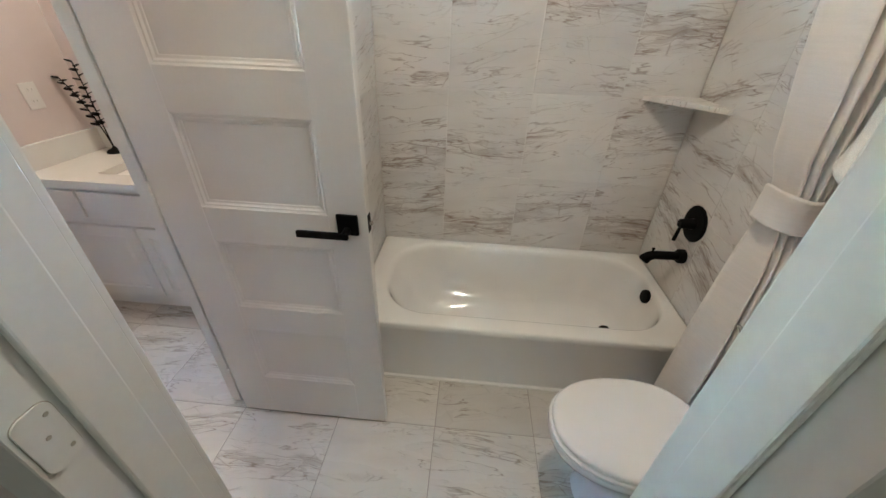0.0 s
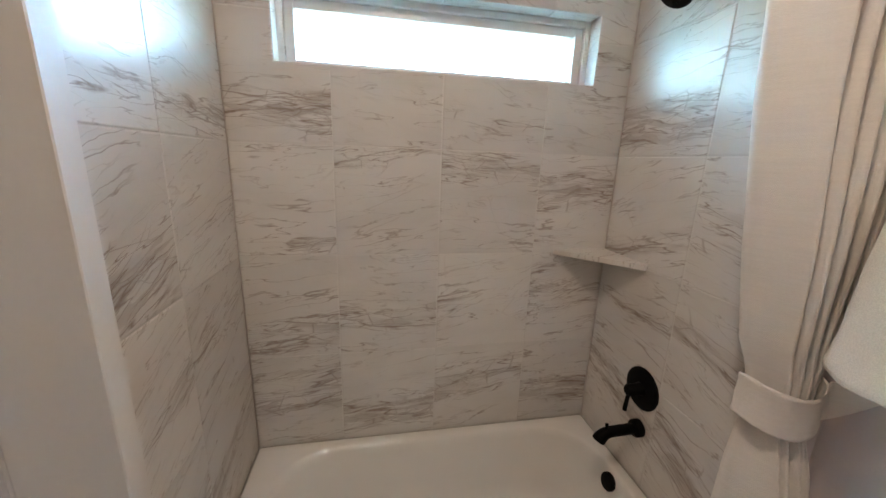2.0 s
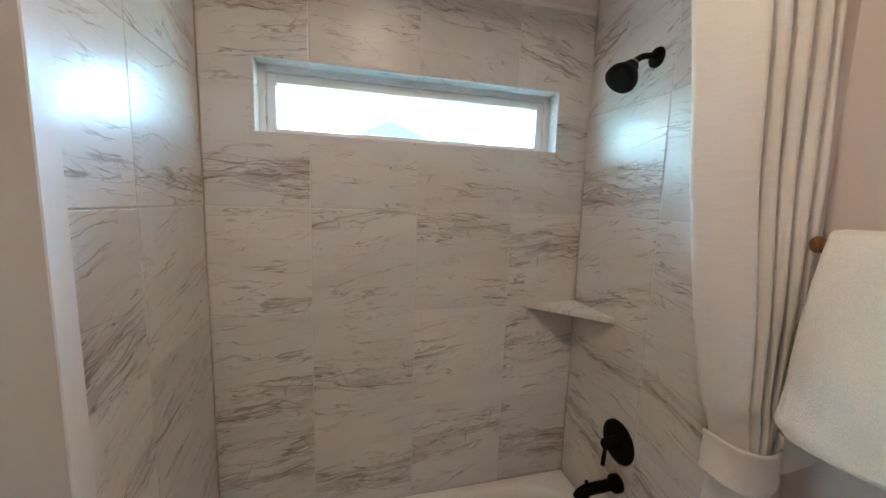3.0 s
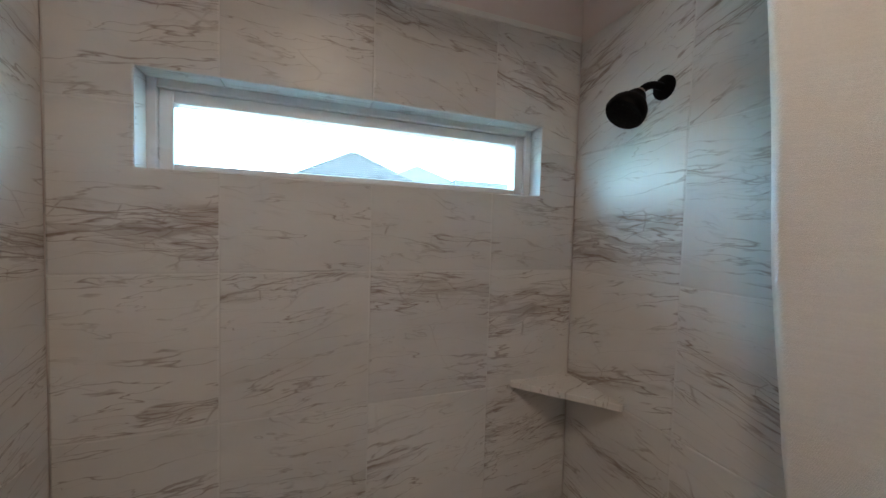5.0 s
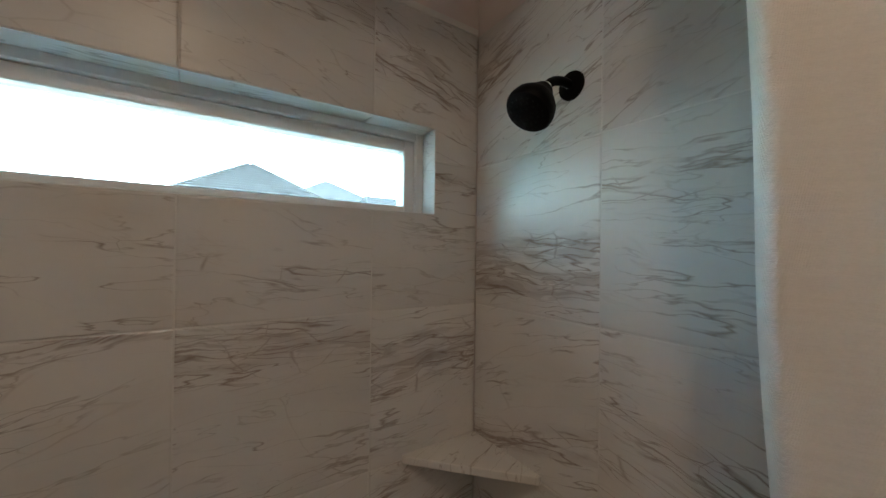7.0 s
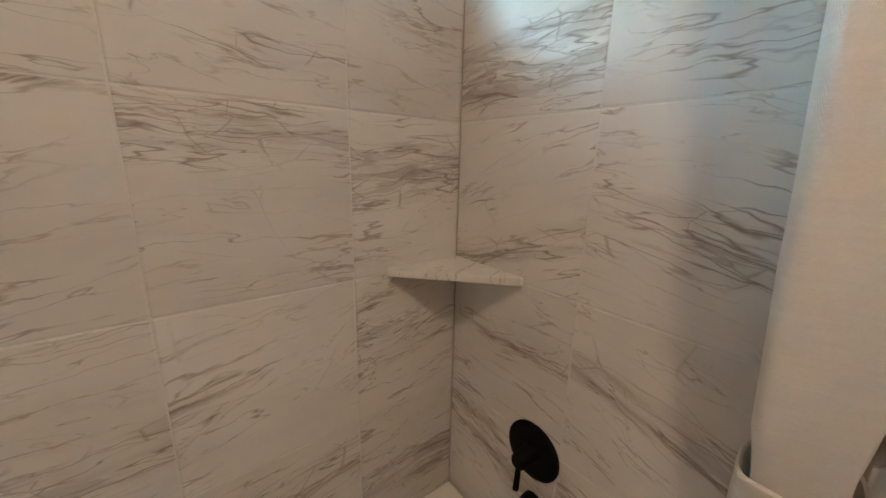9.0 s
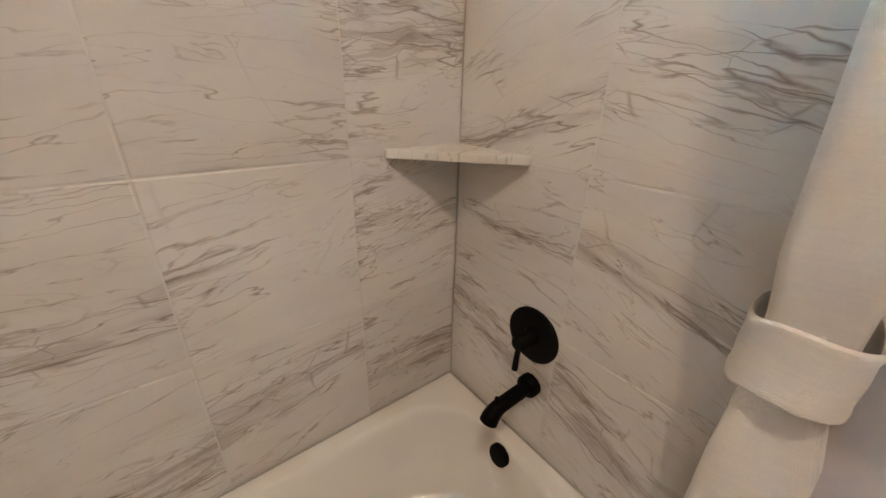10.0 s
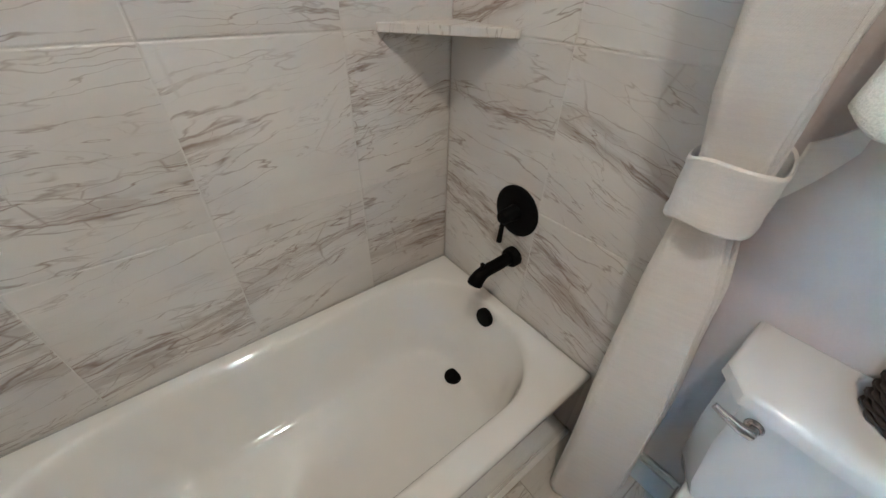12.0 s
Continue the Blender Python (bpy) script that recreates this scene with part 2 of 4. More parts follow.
# grey-beige with shade put into it, for hinge gap, screws and outlet slots
GAP = plain("gap_shade", (0.40, 0.375, 0.32), 0.8, 0.1, 200.0, 0.1)
CARPET = carpet_pile("carpet", (0.10, 0.08, 0.07))
HALL_CARPET = carpet_pile("hall_carpet", (0.34, 0.30, 0.26))
PIPE = plain("vent_pipe_paint", (0.03, 0.03, 0.03), 0.6, 0.1, 20.0, 0.1)
SIDING = plain("siding", (0.24, 0.22, 0.20), 0.8, 0.08, 12.0, 0.2)
GROUND = plain("ground_earth", (0.07, 0.075, 0.05), 0.95, 0.3, 3.0, 0.5, patch=0.2)


# ---------------------------------------------------------------- mesh helpers
def finish(name, bm, material, smooth=0.0):
    mesh = bpy.data.meshes.new(name)
    bmesh.ops.recalc_face_normals(bm, faces=bm.faces)
    if smooth:
        for f in bm.faces:
            f.smooth = True
        for e in bm.edges:
            if len(e.link_faces) == 2 and e.calc_face_angle(0) > radians(smooth):
                e.smooth = False
    bm.to_mesh(mesh)
    bm.free()
    mesh.materials.append(material)
    return mesh


def thing(name, x, y, z, label, category, group="", kind="", rz=0):
    ob = new(name)
    ob.empty_display_size = 0.05
    ob.matrix_world = pose(x, y, z, 0, 0, rz)
    return tagged(ob, label, category, group, kind)


def part(name, bm, material, parent, label="", smooth=0.0):
    """One mesh object under a thing or a part; the mesh is written in the world's metres."""
    ob = new(name, finish(name, bm, material, smooth))
    chain = Matrix.Identity(4)
    up = parent
    while up:
        chain = up.matrix_local @ chain if up.parent else up.matrix_basis @ chain
        up = up.parent
    ob.parent = parent
    ob.matrix_parent_inverse = chain.inverted()
    return tagged(ob, label)


def solid(name, bm, material, label, category, kind="structure", smooth=0.0):
    return tagged(new(name, finish(name, bm, material, smooth)), label, category, "", kind)


def box(bm, x0, x1, y0, y1, z0, z1, bevel=0.0, segments=1):
    made = bmesh.ops.create_cube(bm, size=1.0, matrix=Matrix.LocRotScale(((x0 + x1) / 2, (y0 + y1) / 2, (z0 + z1) / 2), None, (abs(x1 - x0), abs(y1 - y0), abs(z1 - z0))))
    if bevel:
        edges = list({e for v in made["verts"] for e in v.link_edges})
        bmesh.ops.bevel(bm, geom=edges, offset=bevel, segments=segments, affect="EDGES", profile=0.5, clamp_overlap=True)
    return bm


def boxed(*args, **kw):
    return box(bmesh.new(), *args, **kw)


def loft(bm, rings, cap_start=True, cap_end=True, closed=True):
    """Bridges rings of equal length."""
    rows = [[bm.verts.new(p) for p in ring] for ring in rings]
    n = len(rows[0])
    for a, b in zip(rows, rows[1:]):
        for i in range(n if closed else n - 1):
            j = (i + 1) % n
            bm.faces.new((a[i], a[j], b[j], b[i]))
    if cap_start:
        bm.faces.new(rows[0])
    if cap_end:
        bm.faces.new(rows[-1])
    return bm


def circle(centre, axis, radius, n=24, rx=None):
    axis = Vector(axis).normalized()
    u = axis.orthogonal().normalized()
    v = axis.cross(u)
    return [Vector(centre) + radius * (math.cos(2 * math.pi * i / n) * u + math.sin(2 * math.pi * i / n) * v) for i in range(n)]


def lathe(centre, axis, profile, n=28):
    """Rings of (distance along the axis, radius)."""
    axis = Vector(axis).normalized()
    return loft(bmesh.new(), [circle(Vector(centre) + axis * d, axis, max(r, 0.0004), n) for d, r in profile])


def tube(points, radius, n=12):
    """A round tube along a line of points; radius may be a list."""
    pts = [Vector(p) for p in points]
    radii = radius if isinstance(radius, (list, tuple)) else [radius] * len(pts)
    rings, u = [], None
    for i, p in enumerate(pts):
        d = (pts[min(i + 1, len(pts) - 1)] - pts[max(i - 1, 0)]).normalized()
        u = d.orthogonal().normalized() if u is None else (u - d * u.dot(d)).normalized()
        v = d.cross(u)
        rings.append([p + radii[i] * (math.cos(2 * math.pi * k / n) * u + math.sin(2 * math.pi * k / n) * v) for k in range(n)])
    return loft(bmesh.new(), rings)


def arc(a, b, c, steps=8):
    """Points of a curve from a to c that leans on b."""
    a, b, c = Vector(a), Vector(b), Vector(c)
    return [(1 - t) ** 2 * a + 2 * t * (1 - t) * b + t * t * c for t in (i / steps for i in range(steps + 1))]


def egg(cx, cy, z, front, back, half, n=48, power=2.2):
    """A toilet's outline: a long front towards -x, a blunter back towards +x."""
    ring = []
    for i in range(n):
        a = 2 * math.pi * i / n
        c, s = math.cos(a), math.sin(a)
        c, s = math.copysign(abs(c) ** (2 / power), c), math.copysign(abs(s) ** (2 / power), s)
        ring.append((cx + (back if c > 0 else front) * c, cy + half * s, z))
    return ring


def rounded_rect(x0, x1, y0, y1, z, r, per=10):
    ring = []
    for cx, cy, a0 in ((x1 - r, y1 - r, 0), (x0 + r, y1 - r, 90), (x0 + r, y0 + r, 180), (x1 - r, y0 + r, 270)):
        for i in range(per + 1):
            a = radians(a0 + 90 * i / per)
            ring.append((cx + r * math.cos(a), cy + r * math.sin(a), z))
    return ring


# ---------------------------------------------------------------- the rooms' shell
X_W, X_E, X_VAN = 0.0, 1.52, -1.61          # tub's end walls; the vanity's end wall
X_PAINT = 1.58                              # painted wall behind the toilet
Y_S, Y_HALL = -1.58, -1.70                  # both faces of the entrance wall
CEIL, TILE_TOP = 2.74, 2.452
WIN = (0.172, 1.365, 1.879, 2.129)          # window opening
DOOR = (0.052, 0.784, 2.05)                   # entrance opening


def wall_with_hole(x0, x1, y0, y1, z0, z1, hx0, hx1, hz0, hz1):
    bm = bmesh.new()
    box(bm, x0, hx0, y0, y1, z0, z1)
    box(bm, hx1, x1, y0, y1, z0, z1)
    if hz0 > z0:
        box(bm, hx0, hx1, y0, y1, z0, hz0)
    box(bm, hx0, hx1, y0, y1, hz1, z1)
    return bm


wall_north = solid("wall_north", wall_with_hole(-1.75, 1.72, 0.010, 0.17, 0, CEIL, WIN[0] - 0.01, WIN[1] + 0.01, WIN[2] - 0.01, WIN[3] + 0.01), PAINT, "pale pink painted outer wall with a high window", "wall")
wall_west = solid("wall_west", boxed(-0.12, -0.010, -0.842, 0.010, 0, CEIL), PAINT, "pale pink wall at the foot of the bathtub", "wall")
wall_closet = solid("wall_closet", boxed(-0.508, 0.0, -0.93, -0.844, 0, CEIL), PAINT, "pale pink painted wall behind the open door", "wall")
bm = bmesh.new()
box(bm, 1.53, 1.72, -0.842, 0.010, 0, CEIL)
box(bm, X_PAINT, 1.72, -1.58, -0.842, 0, CEIL)
wall_east = solid("wall_east", bm, PAINT, "pale pink painted wall behind the toilet", "wall")
wall_south = solid("wall_south", wall_with_hole(-1.75, 1.72, Y_HALL, Y_S, 0, CEIL, DOOR[0] - 0.02, DOOR[1] + 0.02, 0, DOOR[2] + 0.02), PAINT, "pale pink painted wall with the entrance doorway", "wall")
bm = bmesh.new()
box(bm, -0.508, -0.43, Y_S, -0.93, 2.05, CEIL)
wall_partition = solid("wall_partition", bm, PAINT, "pale pink painted wall over the vanity doorway", "wall")
bm = bmesh.new()
box(bm, -1.73, X_VAN, -0.77, 0.010, 0, CEIL)
box(bm, -1.73, X_VAN, -1.58, -0.77, 2.05, CEIL)
wall_vanity = solid("wall_vanity", bm, PAINT, "pale pink painted wall at the end of the vanity", "wall")
bm = bmesh.new()
# hole in the far wall is added to let daylight reach the toilet
box(bm, -3.0, -2.9, -1.7, -1.32, 0, CEIL)
box(bm, -3.0, -2.9, -0.90, 0.17, 0, CEIL)
box(bm, -3.0, -2.9, -1.32, -0.90, 0, 1.25)
box(bm, -3.0, -2.9, -1.32, -0.90, 1.75, CEIL)
box(bm, -2.9, -1.75, 0.05, 0.17, 0, CEIL)
box(bm, -2.9, -1.75, -1.7, -1.58, 0, CEIL)
wall_bedroom = solid("wall_bedroom", bm, PAINT, "plain painted walls of the carpeted next room", "wall")
bm = bmesh.new()
box(bm, -1.2, -1.1, -4.4, Y_HALL, 0, CEIL)
box(bm, 2.1, 2.2, -4.4, Y_HALL, 0, CEIL)
box(bm, 1.723, 2.2, Y_HALL, Y_S, 0, CEIL)
box(bm, -1.2, 2.2, -4.5, -4.4, 0, CEIL)
wall_hall = solid("wall_hall", bm, PAINT, "plain painted walls of the hall", "wall")
ceiling = solid("ceiling", boxed(-3.0, 2.2, -4.5, 0.17, CEIL, CEIL + 0.1), CEILING_PAINT, "flat pale pink painted ceiling", "ceiling")
floor = solid("floor", boxed(-1.75, 1.72, Y_HALL, 0.17, -0.12, -0.0018), FLOOR_GROUT, "marble tiled bathroom floor with grey-beige grout", "floor")
floor_hall = solid("floor_hall", boxed(-1.2, 2.2, -4.5, Y_HALL, -0.12, 0.004), HALL_CARPET, "beige carpet of the hall", "floor")
floor_bedroom = solid("floor_bedroom", boxed(-3.0, -1.75, -1.7, 0.17, -0.12, 0.004), CARPET, "dark brown carpet of the next room", "floor")
threshold = solid("threshold", boxed(-1.75, -1.61, -1.50, -0.79, -0.004, 0.006, bevel=0.002), CARPET, "dark threshold strip between carpet and tile", "threshold")

# tile beds behind the tub's tiles, so that joints show grout
for nm, args in (("grout_north", (0.0, 1.52, 0.0017, 0.0098, 0.33, TILE_TOP)), ("grout_west", (-0.0098, -0.0017, -0.84, 0.0, 0.33, TILE_TOP)), ("grout_east", (1.5217, 1.5298, -0.84, 0.0, 0.33, TILE_TOP))):
    bm = bmesh.new()
    if nm == "grout_north":
        bm.free()
        bm = wall_with_hole(args[0], args[1], args[2], args[3], args[4], args[5], WIN[0], WIN[1], WIN[2], WIN[3])
    else:
        box(bm, *args)
    host = {"grout_north": wall_north, "grout_west": wall_west, "grout_east": wall_east}[nm]
    part("grout", bm, GROUT, host, "pale grout bed between the tiles")

# ---------------------------------------------------------------- trim, jambs, baseboards
def baseboard(bm, x0, x1, y0, y1, h=0.135):
    box(bm, x0, x1, y0, y1, 0, h * 0.78, bevel=0.001)
    dx, dy = (x1 - x0), (y1 - y0)
    if abs(dx) < abs(dy):
        inner = 0.35 * dx
        box(bm, x0 + (inner if x0 > 0 else 0), x1 - (0 if x0 > 0 else inner), y0, y1, h * 0.78, h, bevel=0.003)
    else:
        inner = 0.35 * dy
        box(bm, x0, x1, y0, y1 - inner, h * 0.78, h, bevel=0.003)
    return bm


solid("baseboard_east", baseboard(bmesh.new(), 1.566, 1.58, -1.58, -0.842), TRIM, "white stepped baseboard behind the toilet", "baseboard")
solid("baseboard_vanity", baseboard(bmesh.new(), -1.61, -1.596, -0.77, -0.42), TRIM, "white stepped baseboard beside the vanity", "baseboard")
bm = bmesh.new()
box(bm, -1.735, -1.612, -0.784, -0.770, 0, 2.05, bevel=0.002)
solid("trim_bedroom", bm, TRIM, "white door lining at the carpeted next room", "door frame")


def jamb(x_in, side, y0, y1, top):
    """One side lining of the entrance: board and stop. side: -1 the board lies to smaller x."""
    bm = bmesh.new()
    xs = sorted((x_in, x_in + side * 0.019))
    box(bm, xs[0], xs[1], y0, y1, 0, top, bevel=0.0015)
    xs = sorted((x_in, x_in - side * 0.011))
    box(bm, xs[0], xs[1], y0 + 0.052, y1 - 0.036, 0, top, bevel=0.003, segments=2)
    return bm


entrance = thing("door_frame_1", 0.415, -1.64, 0, "white painted entrance door frame with stop and hinge", "door frame", kind="structure")
part("jamb", jamb(DOOR[0], -1, -1.722, -1.578, DOOR[2]), TRIM, entrance)
part("jamb", jamb(DOOR[1], 1, -1.722, -1.578, DOOR[2]), TRIM, entrance)
bm = bmesh.new()
box(bm, DOOR[0] - 0.019, DOOR[1] + 0.019, -1.722, -1.578, DOOR[2], DOOR[2] + 0.019, bevel=0.0015)
part("head", bm, TRIM, entrance)
for y0, y1 in ((-1.578, -1.563), (-1.717, -1.702)):
    for x0, x1 in ((DOOR[0] - 0.085, DOOR[0] - 0.006), (DOOR[1] + 0.006, DOOR[1] + 0.085)):
        part("casing", boxed(x0, x1, y0, y1, 0, DOOR[2] + 0.006, bevel=0.004, segments=2), TRIM, entrance)
    part("casing", boxed(DOOR[0] - 0.085, DOOR[1] + 0.085, y0, y1, DOOR[2] + 0.0065, DOOR[2] + 0.085, bevel=0.004, segments=2), TRIM, entrance)


def hinge(parent, x, y0, y1, z):
    ring = [(x, p[0], p[1]) for p in rounded_rect(y0, y1, z - 0.044, z + 0.044, 0, 0.012, 5)]
    plate = part("hinge", loft(bmesh.new(), [ring, [(x + 0.0025, b, c) for _, b, c in ring]]), TRIM, parent, "white painted hinge plate", 30)
    # larger, darker plate: the mortise gap with its shade as colour
    gap = [(x, p[0], p[1]) for p in rounded_rect(y0 - 0.001, y1 + 0.0014, z - 0.0454, z + 0.0454, 0, 0.0132, 5)]
    part("mortise_gap", loft(bmesh.new(), [gap, [(x + 0.0004, b, c) for _, b, c in gap]]), GAP, plate)
    for yy, zz in ((y1 - 0.009, z + 0.028), (y1 - 0.020, z + 0.002), (y1 - 0.009, z - 0.028)):
        part("screw", lathe((x + 0.0025, yy, zz), (1, 0, 0), [(0, 0.0030), (0.0006, 0.0026), (0.0002, 0.0010)], 10), GAP, plate)


for z in (0.25, 1.085, 1.85):
    hinge(entrance, DOOR[0], -1.7155, -1.677, z)

vanity_frame = thing("door_frame_2", -0.49, -1.25, 0, "white painted door frame between tub room and vanity", "door frame", kind="structure")
part("jamb", boxed(-0.514, -0.424, -0.949, -0.931, 0, 2.03, bevel=0.0015), TRIM, vanity_frame)
part("jamb", boxed(-0.514, -0.424, -1.579, -1.562, 0, 2.03, bevel=0.0015), TRIM, vanity_frame)
part("stop", boxed(-0.498, -0.462, -0.960, -0.9495, 0, 2.03, bevel=0.002), TRIM, vanity_frame)
part("head", boxed(-0.514, -0.424, -1.5615, -0.9495, 2.012, 2.03, bevel=0.0015), TRIM, vanity_frame)

# ---------------------------------------------------------------- open panel door
LEAF = (-0.416, 0.204, -0.995, -0.960, 0.012, 2.03)
PANELS = ((0.240, 0.512), (0.616, 0.882), (0.997, 1.260), (1.367, 1.640), (1.745, 1.925))
PX0, PX1 = -0.282, 0.090
door = thing("door_1", LEAF[0], -0.978, 0, "open white five-panel door with a black lever handle", "door", kind="structure")
for x0, x1 in ((LEAF[0], PX0), (PX1, LEAF[1])):
    part("stile", boxed(x0, x1, LEAF[2], LEAF[3], LEAF[4], LEAF[5], bevel=0.0015), DOOR_PAINT, door)
zs = [LEAF[4]] + [v for p in PANELS for v in p] + [LEAF[5]]
for z0, z1 in zip(zs[0::2], zs[1::2]):
    part("rail", boxed(PX0 - 0.0004, PX1 + 0.0004, LEAF[2] + 0.0003, LEAF[3] - 0.0003, z0, z1), DOOR_PAINT, door)
for z0, z1 in PANELS:
    part("panel", boxed(PX0, PX1, -0.984, -0.971, z0, z1), DOOR_PAINT, door)
    for face, out in ((-0.9843, -1), (-0.9707, 1)):
        bm = bmesh.new()
        steps = ((0.0, 0.0095), (0.005, 0.0065), (0.009, 0.0065), (0.014, 0.0025), (0.020, 0.0015), (0.022, 0.0))
        rings = [[(PX0 + d, face + out * h, z0 + d), (PX1 - d, face + out * h, z0 + d), (PX1 - d, face + out * h, z1 - d), (PX0 + d, face + out * h, z1 - d)] for d, h in steps]
        loft(bm, rings, False, False)
        part("moulding", bm, DOOR_PAINT, door)


def lever_handle(parent, y, out):
    rose = part("handle", boxed(0.117, 0.178, y, y + out * 0.010, 0.942, 1.006, bevel=0.0015), BLACK, parent, "black square rose with a flat lever")
    bm = lathe((0.1475, y + out * 0.010, 0.960), (0, out, 0), [(0, 0.011), (0.038, 0.011)], 16)
    part("neck", bm, BLACK, rose)
    part("lever", boxed(0.012, 0.160, y + out * 0.040, y + out * 0.052, 0.949, 0.969, bevel=0.002), BLACK, rose)


lever_handle(door, LEAF[2], -1)
lever_handle(door, LEAF[3], 1)
latch = part("latch_plate", boxed(LEAF[1], LEAF[1] + 0.002, -0.990, -0.965, 0.946, 1.003, bevel=0.0008), BLACK, door, "black latch plate on the door's edge")
part("latch_bolt", lathe((LEAF[1] + 0.002, -0.978, 0.974), (1, 0, 0), [(0, 0.008), (0.008, 0.0075), (0.010, 0.004)], 14), STEEL, latch, "worn steel latch bolt")
for z in (0.22, 1.02, 1.83):
    part("hinge", lathe((LEAF[0] - 0.004, -0.9985, z - 0.045), (0, 0, 1), [(0, 0.005), (0.09, 0.005)], 12), TRIM, door, "painted hinge knuckle")

# ---------------------------------------------------------------- window
FX0, FX1, FZ0, FZ1 = WIN
window = thing("window_1", 0.77, 0.1, FZ0, "wide low white vinyl window above the bathtub", "window", kind="structure")


def frame_bars(name, x0, x1, z0, z1, y0, y1, sides, head, foot, parent, bevel=0.003):
    part(name, boxed(x0, x0 + sides, y0, y1, z0, z1, bevel=bevel), VINYL, parent)
    part(name, boxed(x1 - sides, x1, y0, y1, z0, z1, bevel=bevel), VINYL, parent)
    part(name, boxed(x0 + sides, x1 - sides, y0 + 0.0005, y1, z1 - head, z1, bevel=bevel), VINYL, parent)
    part(name, boxed(x0 + sides, x1 - sides, y0 + 0.0005, y1, z0, z0 + foot, bevel=bevel), VINYL, parent)


frame_bars("window_frame", FX0 - 0.004, FX1 + 0.004, FZ0 - 0.004, FZ1 + 0.004, 0.075, 0.150, 0.026, 0.026, 0.014, window)
frame_bars("sash", FX0 + 0.0225, FX1 - 0.0225, FZ0 + 0.0105, FZ1 - 0.0225, 0.086, 0.140, 0.034, 0.034, 0.018, window)
pane = part("pane", boxed(FX0 + 0.05, FX1 - 0.05, 0.112, 0.116, FZ0 + 0.022, FZ1 - 0.05), GLASS, window, "clear window glass")
pane.visible_shadow = False

# added window, out of view: brightens the wall behind the toilet
daylight_opening = thing("window_added", -2.95, -1.11, 1.25, "unseen white window added to send daylight from the next room", "window", kind="structure")
for y0, y1, z0, z1 in ((-1.32, -1.28, 1.25, 1.75), (-0.94, -0.90, 1.25, 1.75), (-1.28, -0.94, 1.25, 1.29), (-1.28, -0.94, 1.71, 1.75)):
    part("window_frame", boxed(-2.99, -2.93, y0, y1, z0, z1, bevel=0.003), VINYL, daylight_opening)

# ---------------------------------------------------------------- bathtub
def bathtub():
    tub = thing("bathtub", 0.76, -0.38, 0, "glossy white alcove bathtub with a plain apron", "bathtub")
    x0, x1, y0, y1, rim = 0.002, 1.518, -0.744, -0.002, 0.349
    per = 12
    rings = []
    # from the floor up the outside, over the rim, down into the basin
    def outer(i, z, r):
        return rounded_rect(x0 + i, x1 - i, y0 + i, y1 - i, z, r, per)
    rings += [outer(0.005, 0.0, 0.004), outer(0.004, 0.060, 0.004), outer(0.004, rim - 0.045, 0.004), outer(0.0, rim - 0.036, 0.005), outer(0.0, rim - 0.012, 0.006), outer(0.004, rim - 0.003, 0.009), outer(0.012, rim, 0.014)]
    def inner(l, r, f, b, z, rad):
        return rounded_rect(x0 + l, x1 - r, y0 + f, y1 - b, z, rad, per)
    rings += [inner(0.085, 0.045, 0.074, 0.050, rim + 0.001, 0.23), inner(0.098, 0.053, 0.082, 0.058, rim - 0.002, 0.228), inner(0.110, 0.060, 0.090, 0.066, rim - 0.012, 0.225), inner(0.118, 0.064, 0.096, 0.072, rim - 0.034, 0.22), inner(0.150, 0.076, 0.104, 0.082, 0.25, 0.21), inner(0.205, 0.104, 0.114, 0.095, 0.16, 0.20), inner(0.240, 0.140, 0.126, 0.108, 0.09, 0.185), inner(0.285, 0.165, 0.146, 0.130, 0.050, 0.165), inner(0.335, 0.195, 0.175, 0.160, 0.032, 0.14), inner(0.42, 0.25, 0.23, 0.22, 0.025, 0.10)]
    part("shell", loft(bmesh.new(), rings, False, True), ENAMEL, tub, "", 50)
    part("drain", lathe((1.312, -0.340, 0.0300), (0, 0, 1), [(0, 0.035), (0.005, 0.035), (0.008, 0.032), (0.0095, 0.026), (0.010, 0.001)]), BLACK, tub, "black round drain stopper", 40)
    part("overflow", lathe((1.444, -0.346, 0.297), (-1, 0, 0.17), [(-0.01, 0.036), (0.006, 0.036), (0.010, 0.033), (0.0115, 0.026), (0.0115, 0.001)]), BLACK, tub, "black round overflow plate", 40)
    caulk = bmesh.new()
    box(caulk, 0.0, 1.52, -0.755, -0.7345, -0.002, 0.006, bevel=0.002)
    part("caulk", caulk, TRIM, tub, "white caulk line along the floor")
    return tub


bathtub()


# ---------------------------------------------------------------- black fittings on the tiled wall
def tub_spout():
    t = thing("tub_spout", X_E, -0.370, 0.571, "matte black tub spout with a lift knob", "faucet")
    part("flange", lathe((X_E, -0.370, 0.571), (-1, 0, 0), [(0, 0.034), (0.022, 0.034), (0.028, 0.030), (0.030, 0.022)]), BLACK, t, "", 40)
    part("barrel", tube([(X_E - 0.02, -0.370, 0.571), (X_E - 0.125, -0.370, 0.568)] + arc((X_E - 0.125, -0.370, 0.568), (X_E - 0.160, -0.370, 0.566), (X_E - 0.172, -0.370, 0.535), 6)[1:], [0.021, 0.021] + [0.021, 0.022, 0.023, 0.024, 0.025, 0.025], 20), BLACK, t, "", 40)
    part("diverter_knob", lathe((X_E - 0.146, -0.370, 0.580), (0, 0, 1), [(0, 0.004), (0.016, 0.004), (0.017, 0.007), (0.025, 0.007), (0.027, 0.004)], 14), BLACK, t, "", 40)


